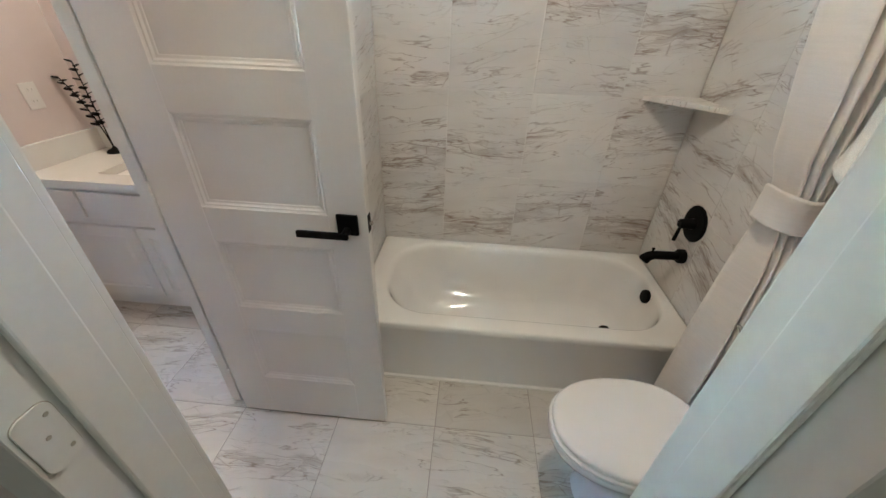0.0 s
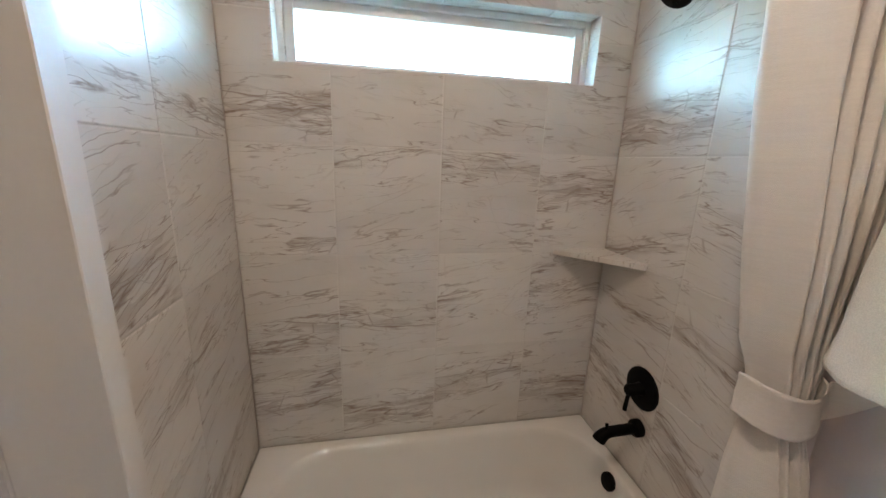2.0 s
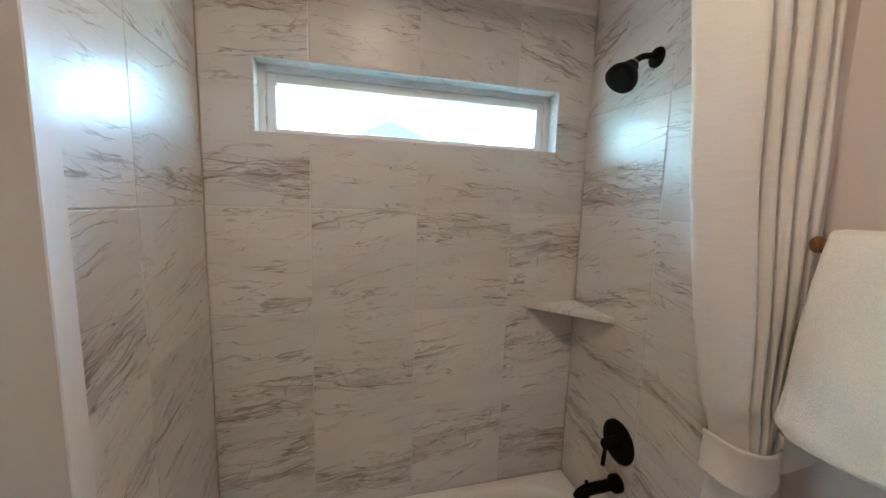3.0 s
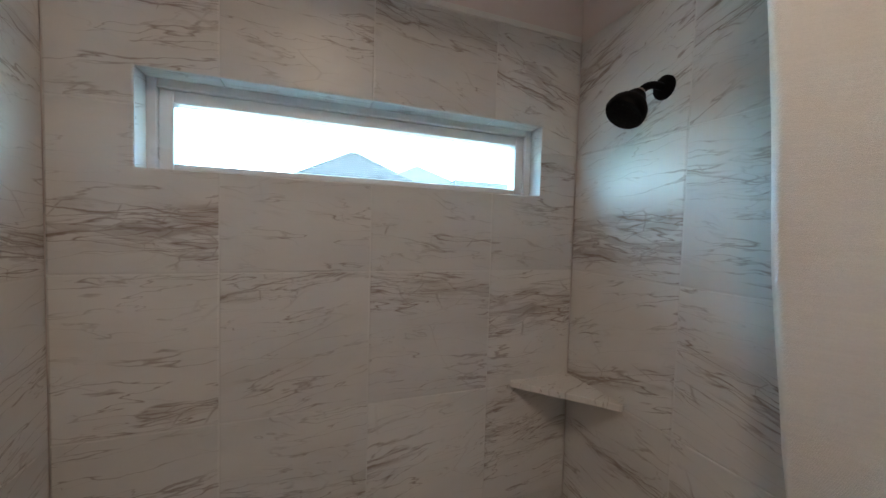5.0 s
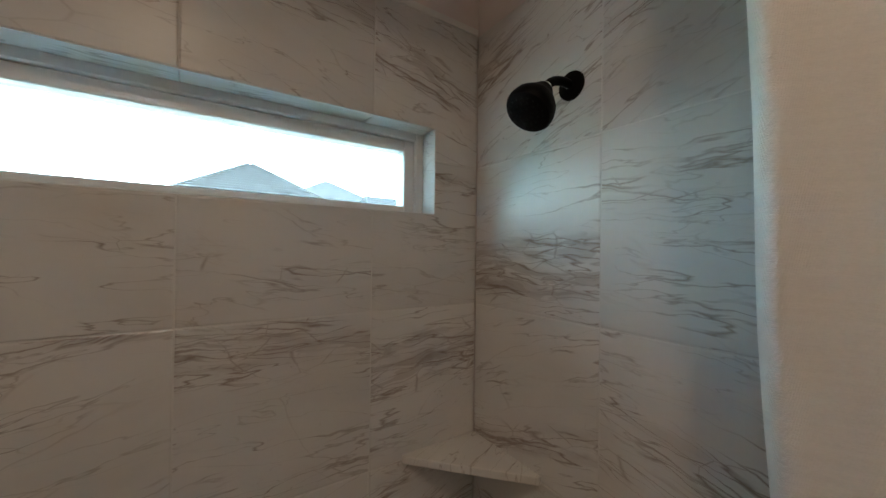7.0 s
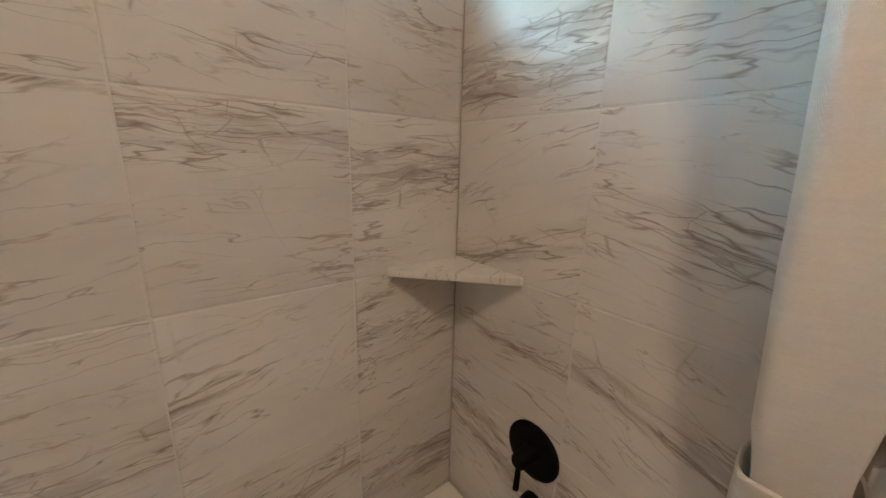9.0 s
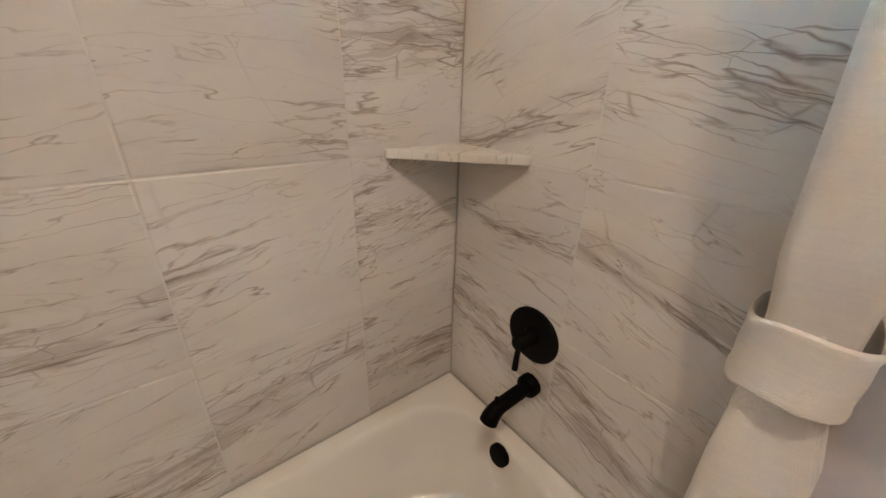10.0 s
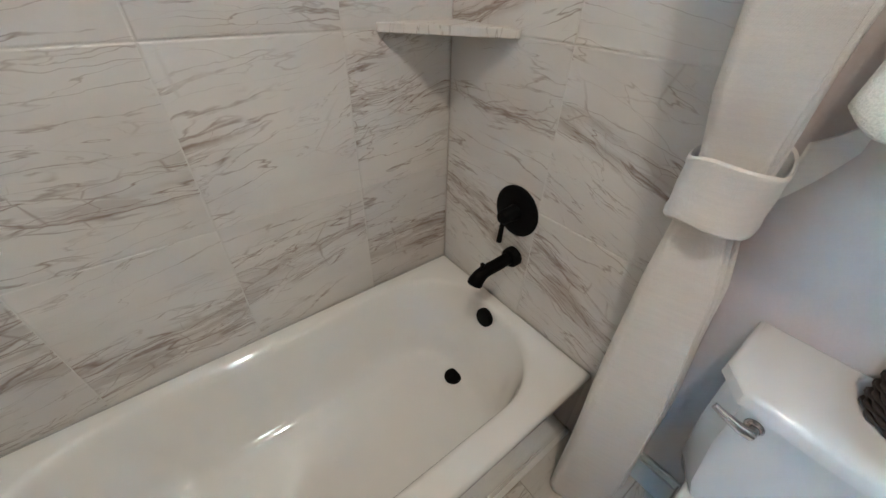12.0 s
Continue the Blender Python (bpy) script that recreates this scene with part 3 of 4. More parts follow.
def shower_valve():
    t = thing("shower_valve", X_E, -0.351, 0.735, "matte black round shower valve with a lever", "shower valve")
    part("plate", lathe((X_E, -0.351, 0.735), (-1, 0, 0), [(0, 0.083), (0.005, 0.083), (0.008, 0.080), (0.009, 0.070), (0.009, 0.001)], 48), BLACK, t, "", 40)
    part("hub", lathe((X_E - 0.008, -0.351, 0.733), (-1, 0, 0), [(0, 0.027), (0.012, 0.024), (0.056, 0.022), (0.062, 0.017), (0.062, 0.001)]), BLACK, t, "", 40)
    part("lever", tube([(X_E - 0.055, -0.351, 0.731), (X_E - 0.060, -0.351, 0.703), (X_E - 0.064, -0.351, 0.645)], [0.0075, 0.0075, 0.0085], 14), BLACK, t, "", 40)


def shower_head():
    t = thing("showerhead", X_E, -0.352, 2.163, "matte black bell-shaped shower head on a short arm", "shower head")
    part("flange", lathe((X_E, -0.352, 2.163), (-1, 0, 0), [(0, 0.034), (0.006, 0.033), (0.010, 0.022), (0.012, 0.012)]), BLACK, t, "", 40)
    part("arm", tube(arc((X_E - 0.005, -0.352, 2.163), (X_E - 0.062, -0.352, 2.172), (X_E - 0.094, -0.352, 2.134), 10), 0.0105, 14), BLACK, t, "", 40)
    d = Vector((-0.62, 0.0, -0.78)).normalized()
    at = Vector((X_E - 0.094, -0.352, 2.134))
    part("collar", lathe(at - d * 0.006, d, [(0, 0.0135), (0.007, 0.0135), (0.010, 0.0125)], 20), STEEL, t, "pale ring at the arm's end", 40)
    head = part("bell", lathe(at, d, [(0, 0.013), (0.006, 0.021), (0.014, 0.025), (0.026, 0.029), (0.041, 0.041), (0.056, 0.050), (0.070, 0.053), (0.079, 0.053), (0.086, 0.049), (0.089, 0.040), (0.0895, 0.001)], 36), BLACK, t, "", 40)
    u = d.orthogonal().normalized()
    v = d.cross(u)
    for r, count in ((0.013, 6), (0.026, 12), (0.038, 18)):
        for i in range(count):
            a = 2 * math.pi * i / count
            part("nozzle", lathe(at + d * 0.089 + (math.cos(a) * u + math.sin(a) * v) * r, d, [(0, 0.0022), (0.002, 0.0015)], 8), BLACK, head)


tub_spout()
shower_valve()
shower_head()


# ---------------------------------------------------------------- corner shelf
def corner_shelf():
    t = thing("corner_shelf", X_E, 0.0, 1.19, "grey-veined white marble corner shelf", "shelf")
    a, b = 0.252, 0.273
    z0, z1 = 1.189, 1.211
    bm = bmesh.new()
    outline = [(X_E - 0.0005, -0.0005), (X_E - a, -0.0005), (X_E - a, -0.012), (X_E - 0.012, -b), (X_E - 0.0005, -b)]
    loft(bm, [[(x, y, z0) for x, y in outline], [(x, y, z1) for x, y in outline]])
    bmesh.ops.bevel(bm, geom=[e for e in bm.edges], offset=0.002, segments=1, affect="EDGES")
    slab = finish("slab", bm, MARBLE)
    ob = new("slab", slab)
    ob.color = (0.4, 0.6, 0.9, 0.9)
    ob.parent = t
    ob.matrix_parent_inverse = t.matrix_basis.inverted()


corner_shelf()


# ---------------------------------------------------------------- curtain, gathered by a band
def spline(points, steps):
    """A smooth line through the points."""
    pts = [points[0], *points, points[-1]]
    line = []
    for a, b, c, d in zip(pts, pts[1:], pts[2:], pts[3:]):
        for i in range(steps):
            t = i / steps
            line.append(tuple(0.5 * (2 * q + (r - p) * t + (2 * p - 5 * q + 4 * r - w) * t * t + (3 * q - p - 3 * r + w) * t ** 3) for p, q, r, w in zip(a, b, c, d)))
    return line + [tuple(points[-1])]


# plan of the gathered cloth: a broad round fold that faces the tub, then narrow folds towards the wall
FOLDS = spline(((0.60, 0.55), (0.42, 0.72), (0.22, 0.78), (0.06, 0.76), (0.0, 0.52), (0.05, 0.15), (0.105, -0.28), (0.16, -0.68), (0.21, -0.97), (0.25, -0.85), (0.265, -0.35), (0.272, 0.0), (0.292, -0.02), (0.312, -0.50), (0.365, -0.95), (0.425, -0.85), (0.45, -0.35), (0.457, -0.02), (0.48, 0.0), (0.505, -0.50), (0.555, -0.95), (0.61, -0.80), (0.632, -0.10), (0.655, -0.10), (0.68, -0.60), (0.735, -0.92), (0.79, -0.70), (0.808, -0.05), (0.83, -0.05), (0.86, -0.60), (0.91, -0.80), (0.96, -0.45), (1.0, 0.1)), 7)


def curtain():
    t = thing("shower_curtain", 1.40, -0.81, 0.0, "off-white linen shower curtain gathered in a fabric band", "curtain")
    # height, ends, middle line, half depth
    stops = ((0.012, 1.322, 1.565, -0.880, 0.090), (0.45, 1.345, 1.558, -0.862, 0.084), (0.86, 1.372, 1.532, -0.838, 0.066), (0.98, 1.384, 1.510, -0.828, 0.046), (1.05, 1.384, 1.508, -0.828, 0.044), (1.12, 1.374, 1.510, -0.825, 0.048), (1.19, 1.342, 1.516, -0.822, 0.054), (1.40, 1.297, 1.526, -0.819, 0.064), (1.70, 1.243, 1.530, -0.817, 0.066), (2.10, 1.193, 1.532, -0.812, 0.066), (2.58, 1.140, 1.532, -0.806, 0.058))
    rows = 96
    grid = []
    for j in range(rows + 1):
        z = 0.012 + (2.58 - 0.012) * j / rows
        for p, q in zip(stops, stops[1:]):
            if z <= q[0] + 1e-6:
                f = (z - p[0]) / (q[0] - p[0])
                xa, xb, yc, dep = [a + (b - a) * f for a, b in zip(p[1:], q[1:])]
                break
        row = []
        for k, (u, v) in enumerate(FOLDS):
            s = k / len(FOLDS)
            w1 = noise.noise(Vector((s * 7.0, z * 1.3, 3.0)))
            w2 = noise.noise(Vector((s * 3.0, z * 2.6, 9.0)))
            pinch = math.exp(-((z - 1.05) / 0.12) ** 2)
            crease = 0.004 * pinch * math.sin(s * 75.0)
            uu = u + (0.024 * w1 + 0.016 * w2) * (1 - pinch)
            row.append((xa + (xb - xa) * uu + 0.4 * crease, yc + dep * (v + 0.14 * w2) + crease, z))
        grid.append(row)
    cloth = part("cloth", loft(bmesh.new(), grid, False, False, closed=False), CURTAIN, t, "", 180)
    thick = cloth.modifiers.new("thickness", "SOLIDIFY")
    thick.thickness, thick.offset = 0.002, 0.0
    # the band: a loop round the gathered cloth
    loop = []
    for i in range(48):
        a = 2 * math.pi * i / 48
        c, s = math.cos(a), math.sin(a)
        loop.append((0.079 * math.copysign(abs(c) ** 0.8, c), 0.060 * math.copysign(abs(s) ** 0.8, s), c))
    rings = []
    for off, z in ((0.0, 0.998), (0.003, 0.992), (0.006, 0.996), (0.0065, 1.004), (0.0045, 1.012), (0.006, 1.050), (0.0045, 1.083), (0.0065, 1.090), (0.006, 1.097), (0.003, 1.101), (0.0, 1.097), (-0.001, 1.050)):
        rings.append([(1.441 + x * (1 + off / 0.07), -0.828 + y * (1 + off / 0.06), z - 0.010 + (0.026 * c * c if c > 0 else 0.012 * c * c) + 0.003 * math.sin(5 * c + 30 * y)) for x, y, c in loop])
    rings.append(rings[0])
    part("tieback", loft(bmesh.new(), rings, False, False), CURTAIN, t, "broad off-white fabric tieback", 35)
    path = arc((1.485, -0.886, 1.078), (1.53, -0.915, 1.10), (1.577, -0.935, 1.135), 10)
    tail = []
    for i, p in enumerate(path):
        h = 0.048 - 0.020 * i / 10
        tail.append([p + Vector((0, 0.002, -h)), p + Vector((0, 0.002, h)), p + Vector((0, -0.002, h)), p + Vector((0, -0.002, -h))])
    part("tieback_tail", loft(bmesh.new(), tail), CURTAIN, t, "", 60)
    part("curtain_rod", tube([(1.53, -0.80, 2.60), (1.16, -0.80, 2.60), (0.7, -0.80, 2.60), (-0.008, -0.80, 2.60)], 0.0125, 14), BLACK, t, "black curtain rod")


curtain()


# ---------------------------------------------------------------- towel on its bar
def towel_bar():
    t = thing("towel_bar", X_PAINT, -1.15, 1.58, "bronze towel bar fixed to the painted wall", "towel bar")
    part("bar", tube([(1.465, -0.905, 1.582), (1.465, -1.20, 1.582), (1.465, -1.46, 1.582)], 0.009, 14), BRONZE, t)
    for y in (-0.925, -1.44):
        part("post", tube([(X_PAINT, y, 1.582), (1.50, y, 1.582), (1.465, y, 1.582)], [0.011, 0.009, 0.009], 14), BRONZE, t)
        part("escutcheon", lathe((X_PAINT, y, 1.582), (-1, 0, 0), [(0, 0.026), (0.006, 0.026), (0.010, 0.020)]), BRONZE, t)
    part("finial", lathe((1.465, -0.912, 1.582), (0, 1, 0), [(0, 0.010), (0.004, 0.017), (0.014, 0.018), (0.020, 0.014), (0.023, 0.004)]), BRONZE, t, "", 40)


def towel():
    t = thing("towel", 1.465, -1.15, 1.15, "thick white plush towel folded over the bar", "towel")
    # closed section in x and z: front layer, over the bar, back layer
    outline = []
    for x, z in ((1.400, 1.185), (1.404, 1.260), (1.414, 1.380), (1.422, 1.500), (1.432, 1.575), (1.446, 1.606), (1.466, 1.616), (1.486, 1.606), (1.498, 1.575), (1.506, 1.500), (1.512, 1.380), (1.518, 1.250), (1.520, 1.215), (1.508, 1.203), (1.488, 1.205), (1.476, 1.215), (1.470, 1.300), (1.464, 1.215), (1.460, 1.182), (1.446, 1.170), (1.420, 1.168), (1.404, 1.173)):
        outline.append((x, z))
    fine = []
    for k in range(len(outline)):
        a, b = outline[k], outline[(k + 1) % len(outline)]
        for s in range(4):
            fine.append((a[0] + (b[0] - a[0]) * s / 4, a[1] + (b[1] - a[1]) * s / 4))
    cx, cz = 1.455, 1.40
    rings = []
    ys = [-0.932 - 0.395 * i / 60 for i in range(61)]
    for i, y in enumerate(ys):
        edge = min(i, 60 - i)
        k = 1.0 if edge > 3 else (0.55, 0.80, 0.92, 0.98)[edge]
        ring = []
        for x, z in fine:
            mid = 1.42 if x < 1.465 else 1.495
            low = max(0.0, (1.60 - z) / 0.45)
            n3 = noise.noise(Vector((x * 9, y * 7, z * 7))) * 0.012 + noise.noise(Vector((x * 40, y * 40, z * 40))) * 0.0026
            yy = y + (0.030 * low * (1 - 2 * i / 60))
            corner = max(0.0, 1 - edge / 7) ** 2 * max(0.0, low - 0.75) / 0.25
            ring.append((mid + (x - mid) * k + n3 * (1 if x < 1.465 else 0.3), yy, z + 0.5 * n3 + 0.010 * math.sin(y * 14) * low + 0.035 * corner))
        rings.append(ring)
    part("cloth", loft(bmesh.new(), rings), TOWEL, t, "", 180)


towel_bar()
towel()


# ---------------------------------------------------------------- toilet
def toilet():
    t = thing("toilet", 1.15, -1.175, 0, "white two-piece toilet with its lid closed", "toilet")
    cy = -1.175
    rings = [egg(1.20, cy, 0.0, 0.245, 0.20, 0.115, power=2.6), egg(1.20, cy, 0.03, 0.235, 0.20, 0.110, power=2.6), egg(1.19, cy, 0.12, 0.215, 0.20, 0.100), egg(1.18, cy, 0.20, 0.235, 0.20, 0.110), egg(1.14, cy, 0.28, 0.285, 0.225, 0.145), egg(1.10, cy, 0.34, 0.290, 0.250, 0.172), egg(1.08, cy, 0.372, 0.280, 0.260, 0.180), egg(1.08, cy, 0.384, 0.276, 0.258, 0.178), egg(1.08, cy, 0.388, 0.265, 0.25, 0.170)]
    part("bowl", loft(bmesh.new(), rings), CHINA, t, "", 40)
    part("deck", boxed(1.25, 1.545, cy - 0.105, cy + 0.125, 0.345, 0.390, bevel=0.010, segments=3), CHINA, t, "", 40)
    part("trapway", loft(bmesh.new(), [rounded_rect(1.25, 1.50, cy - 0.10, cy + 0.10, z, 0.05, 6) for z in (0.0, 0.15, 0.30, 0.36)]), CHINA, t, "", 40)
    seat = [egg(1.080, cy, z, 0.280 + d, 0.205 + d, 0.182 + d) for z, d in ((0.391, -0.006), (0.394, 0.0), (0.404, 0.002), (0.409, -0.002))]
    part("seat", loft(bmesh.new(), seat), SEAT_PLASTIC, t, "", 50)
    lid = [egg(1.082, cy, z, 0.276 + d, 0.205 + d * 0.5, 0.178 + d) for z, d in ((0.4125, -0.004), (0.415, 0.0), (0.424, 0.0), (0.430, -0.004), (0.433, -0.012), (0.4345, -0.04), (0.4350, -0.10))]
    part("lid", loft(bmesh.new(), lid), SEAT_PLASTIC, t, "", 50)
    for dy in (-0.075, 0.075):
        part("seat_hinge", boxed(1.262, 1.300, cy + dy - 0.022, cy + dy + 0.022, 0.390, 0.416, bevel=0.006, segments=2), SEAT_PLASTIC, t, "", 40)

    def outline(x0, x1, half, z, cut, bow):
        pts = []
        m = 12
        z -= 0.010 if z > 0.5 else 0.0
        pts += [(x1, cy + half, z), (x1, cy - half, z)]
        pts += [(x0 + cut, cy - half, z)]
        for i in range(m + 1):
            v = -1 + 2 * i / m
            pts.append((x0 - bow * (1 - v * v), cy + v * (half - cut * 0.85), z))
        pts += [(x0 + cut, cy + half, z)]
        return pts
    tank = bmesh.new()
    loft(tank, [outline(1.392, 1.560, 0.150, 0.392, 0.05, 0.004), outline(1.385, 1.563, 0.165, 0.44, 0.05, 0.006), outline(1.378, 1.565, 0.182, 0.60, 0.045, 0.008), outline(1.374, 1.566, 0.190, 0.738, 0.045, 0.010)])
    bmesh.ops.bevel(tank, geom=[e for e in tank.edges if len(e.link_faces) == 2 and e.calc_face_angle(0) > radians(20) and abs(e.verts[0].co.z - e.verts[1].co.z) > 0.01], offset=0.014, segments=3, affect="EDGES")
    part("tank", tank, CHINA, t, "", 40)
    lid = bmesh.new()
    loft(lid, [outline(1.364, 1.570, 0.198, 0.7385, 0.05, 0.010), outline(1.358, 1.572, 0.203, 0.744, 0.05, 0.010), outline(1.358, 1.572, 0.203, 0.768, 0.05, 0.010), outline(1.362, 1.570, 0.199, 0.775, 0.05, 0.010), outline(1.370, 1.566, 0.192, 0.779, 0.05, 0.010), outline(1.40, 1.556, 0.17, 0.7815, 0.045, 0.008)])
    part("tank_lid", lid, CHINA, t, "", 35)
    lev = part("flush_lever", tube([(1.366, -1.054, 0.698), (1.350, -1.052, 0.699), (1.346, -1.040, 0.701), (1.344, -1.016, 0.707), (1.344, -0.994, 0.713)], [0.010, 0.012, 0.0100, 0.0080, 0.0065], 14), CHROME, t, "polished chrome flush lever", 40)
    part("lever_base", lathe((1.376, -1.054, 0.698), (-1, 0, 0), [(0, 0.016), (0.008, 0.015), (0.013, 0.010)]), CHROME, lev, "", 40)
    return t


def stop_valve():
    t = thing("stop_valve", 1.565, -1.075, 0.13, "small chrome water stop valve on the wall", "valve")
    part("body", tube([(1.566, -1.075, 0.13), (1.53, -1.075, 0.13), (1.50, -1.075, 0.13)], 0.009, 12), CHROME, t)
    part("knob", lathe((1.50, -1.075, 0.13), (-1, 0, 0), [(0, 0.012), (0.012, 0.014), (0.014, 0.010)], 14), CHROME, t)
    part("hose", tube(arc((1.53, -1.075, 0.135), (1.50, -1.08, 0.30), (1.49, -1.10, 0.395), 8), 0.005, 8), STEEL, t)


def wicker_basket():
    x, y, z = 1.492, -1.195, 0.7715
    t = thing("wicker_basket", x, y, z, "small dark woven basket on the toilet tank", "basket")
    bm = lathe((x, y, z), (0, 0, 1), [(0, 0.058), (0.09, 0.066), (0.09, 0.060), (0.006, 0.052), (0.006, 0.001)], 32)
    part("liner", bm, WICKER, t)
    for k in range(9):
        zz = z + 0.006 + 0.0105 * k
        rr = 0.060 + 0.008 * k / 9
        pts = [(x + (rr + 0.0025 * math.sin(12 * a + math.pi * k)) * math.cos(a), y + (rr + 0.0025 * math.sin(12 * a + math.pi * k)) * math.sin(a), zz) for a in (2 * math.pi * i / 72 for i in range(73))]
        part("strand", tube(pts, 0.0050, 8), WICKER, t, "", 60)


toilet()
stop_valve()
wicker_basket()


# ---------------------------------------------------------------- vanity
VX0, VX1, VF = -1.609, -0.515, -0.450


def raised_panel(x0, x1, z0, z1, y, raised=True):
    bm = bmesh.new()
    steps = [(0.0, 0.0), (0.0, 0.018), (0.002, 0.020)]
    if raised:
        steps += [(0.052, 0.020), (0.058, 0.013), (0.066, 0.013), (0.085, 0.018)]
    rings = [[(x0 + d, y - h, z0 + d), (x1 - d, y - h, z0 + d), (x1 - d, y - h, z1 - d), (x0 + d, y - h, z1 - d)] for d, h in steps]
    return loft(bm, rings)


def vanity():
    t = thing("vanity_cabinet", -1.08, -0.2, 0, "white vanity cabinet with raised-panel doors", "cabinet")
    part("body", boxed(VX0, VX1, VF, 0.006, 0.10, 0.762), CABINET_PAINT, t)
    part("toe_kick", boxed(VX0, VX1, -0.405, -0.39, 0.0, 0.0995), CABINET_PAINT, t)
    part("side_foot", boxed(VX0, VX0 + 0.02, VF, -0.4055, 0.0, 0.0995), CABINET_PAINT, t)
    for x0, x1 in ((-1.582, -1.363), (-1.350, -0.80), (-0.787, -0.57)):
        part("drawer_front", raised_panel(x0, x1, 0.605, 0.742, VF, False), CABINET_PAINT, t)
    for x0, x1 in ((-1.582, -1.146), (-1.138, -0.702)):
        part("door", raised_panel(x0, x1, 0.128, 0.562, VF), CABINET_PAINT, t)
    c = thing("countertop", -1.08, -0.2, 0.77, "white quartz vanity top with splash and sink cutout", "countertop")
    sx0, sx1, sy0, sy1 = -1.30, -0.84, -0.37, -0.09
    bm = bmesh.new()
    z0, z1 = 0.764, 0.800
    x0, x1, y0, y1 = VX0, VX1, -0.478, 0.006
    top = [[(x0, y0), (x1, y0), (x1, y1), (x0, y1)], [(sx0, sy0), (sx1, sy0), (sx1, sy1), (sx0, sy1)]]
    ro0, ro1 = [(x, y, z0) for x, y in top[0]], [(x, y, z1) for x, y in top[0]]
    ri1, ri0 = [(x, y, z1) for x, y in top[1]], [(x, y, z0) for x, y in top[1]]
    loft(bm, [ro0, ro1, ri1, ri0, ro0], False, False)
    bmesh.ops.remove_doubles(bm, verts=bm.verts, dist=1e-5)
    part("slab", bm, QUARTZ, c)
    part("side_splash", boxed(VX0, VX0 + 0.02, y0 + 0.004, y1, z1, 0.915, bevel=0.002), QUARTZ, c)
    part("back_splash", boxed(VX0 + 0.0205, VX1, y1 - 0.02, y1, z1, 0.915, bevel=0.002), QUARTZ, c)
    s = thing("sink", -1.07, -0.23, 0.65, "white undermount rectangular sink", "sink")
    rings = [rounded_rect(sx0 - 0.012, sx1 + 0.012, sy0 - 0.012, sy1 + 0.012, 0.7635, 0.03, 5), rounded_rect(sx0 + 0.002, sx1 - 0.002, sy0 + 0.002, sy1 - 0.002, 0.7635, 0.03, 5), rounded_rect(sx0 + 0.012, sx1 - 0.012, sy0 + 0.012, sy1 - 0.012, 0.66, 0.04, 5), rounded_rect(sx0 + 0.05, sx1 - 0.05, sy0 + 0.05, sy1 - 0.05, 0.635, 0.05, 5)]
    part("basin", loft(bmesh.new(), rings, False, True), CHINA, s, "", 40)


def outlet():
    t = thing("wall_outlet", X_VAN, -0.225, 1.11, "ivory double power outlet plate on the wall", "outlet")
    plate = part("plate", boxed(X_VAN, X_VAN + 0.006, -0.262, -0.190, 1.050, 1.168, bevel=0.003, segments=2), PLASTIC, t)
    for z in (1.084, 1.134):
        sock = part("socket", boxed(X_VAN + 0.006, X_VAN + 0.008, -0.243, -0.209, z - 0.016, z + 0.016, bevel=0.001), PLASTIC, plate)
        for y in (-0.234, -0.218):
            part("slot", boxed(X_VAN + 0.008, X_VAN + 0.0083, y - 0.001, y + 0.001, z - 0.002, z + 0.009), GAP, sock)


def stem_ornament():
    rng = random.Random(4)
    x, y, z = -1.47, -0.075, 0.800
    t = thing("metal_stem_ornament", x, y, z, "black metal ornament of two leafy stems", "ornament")
    part("base", lathe((x, y, z), (0, 0, 1), [(0, 0.040), (0.008, 0.040), (0.016, 0.030), (0.024, 0.012), (0.032, 0.006)]), BLACK, t, "", 40)
    for tip in ((-1.585, -0.085, 1.170), (-1.500, -0.060, 1.245)):
        line = arc((x, y, z + 0.02), ((x * 0.75 + tip[0] * 0.25), y, z + 0.24), tip, 20)
        stem = part("stem", tube(line, 0.0028, 8), BLACK, t)
        for k in range(6, 21):
            p = line[k]
            side = (1 if k % 2 else -1)
            length = 0.044 - 0.0008 * k
            d = Vector((side * 0.9, rng.uniform(-0.5, 0.5), 0.35)).normalized()
            w = d.cross(Vector((0, 0, 1))).normalized()
            bm = bmesh.new()
            rows3 = []
            for s, h in ((0.0, 0.005), (0.3, 0.018), (0.65, 0.020), (0.9, 0.012), (1.0, 0.003)):
                c = p + d * length * s
                upv = d.cross(w)
                rows3.append([c + w * h, c + upv * 0.004 * (1 - s), c - w * h, c - upv * 0.002])
            loft(bm, rows3)
            part("leaf", bm, BLACK, stem)


vanity()
outlet()
stem_ornament()


# ---------------------------------------------------------------- ceiling lamps
def ceiling_lamp(x, y, label):
    t = thing("ceiling_lamp", x, y, CEIL, label, "ceiling lamp")
    part("rim", lathe((x, y, CEIL), (0, 0, -1), [(0, 0.150), (0.030, 0.150), (0.034, 0.142)], 36), TRIM, t, "", 40)
    part("diffuser", lathe((x, y, CEIL - 0.034), (0, 0, -1), [(0, 0.141), (0.010, 0.135), (0.016, 0.110), (0.019, 0.001)], 36), DIFFUSER, t, "glowing white diffuser", 60)


ceiling_lamp(0.61, -1.15, "round flush ceiling lamp with a warm diffuser")
ceiling_lamp(-1.0, -0.35, "round flush ceiling lamp over the vanity")
# unseen fixture, added to carry the hall's fill light
ceiling_lamp(0.5, -3.0, "unseen flush ceiling lamp added as the hall's fill light")

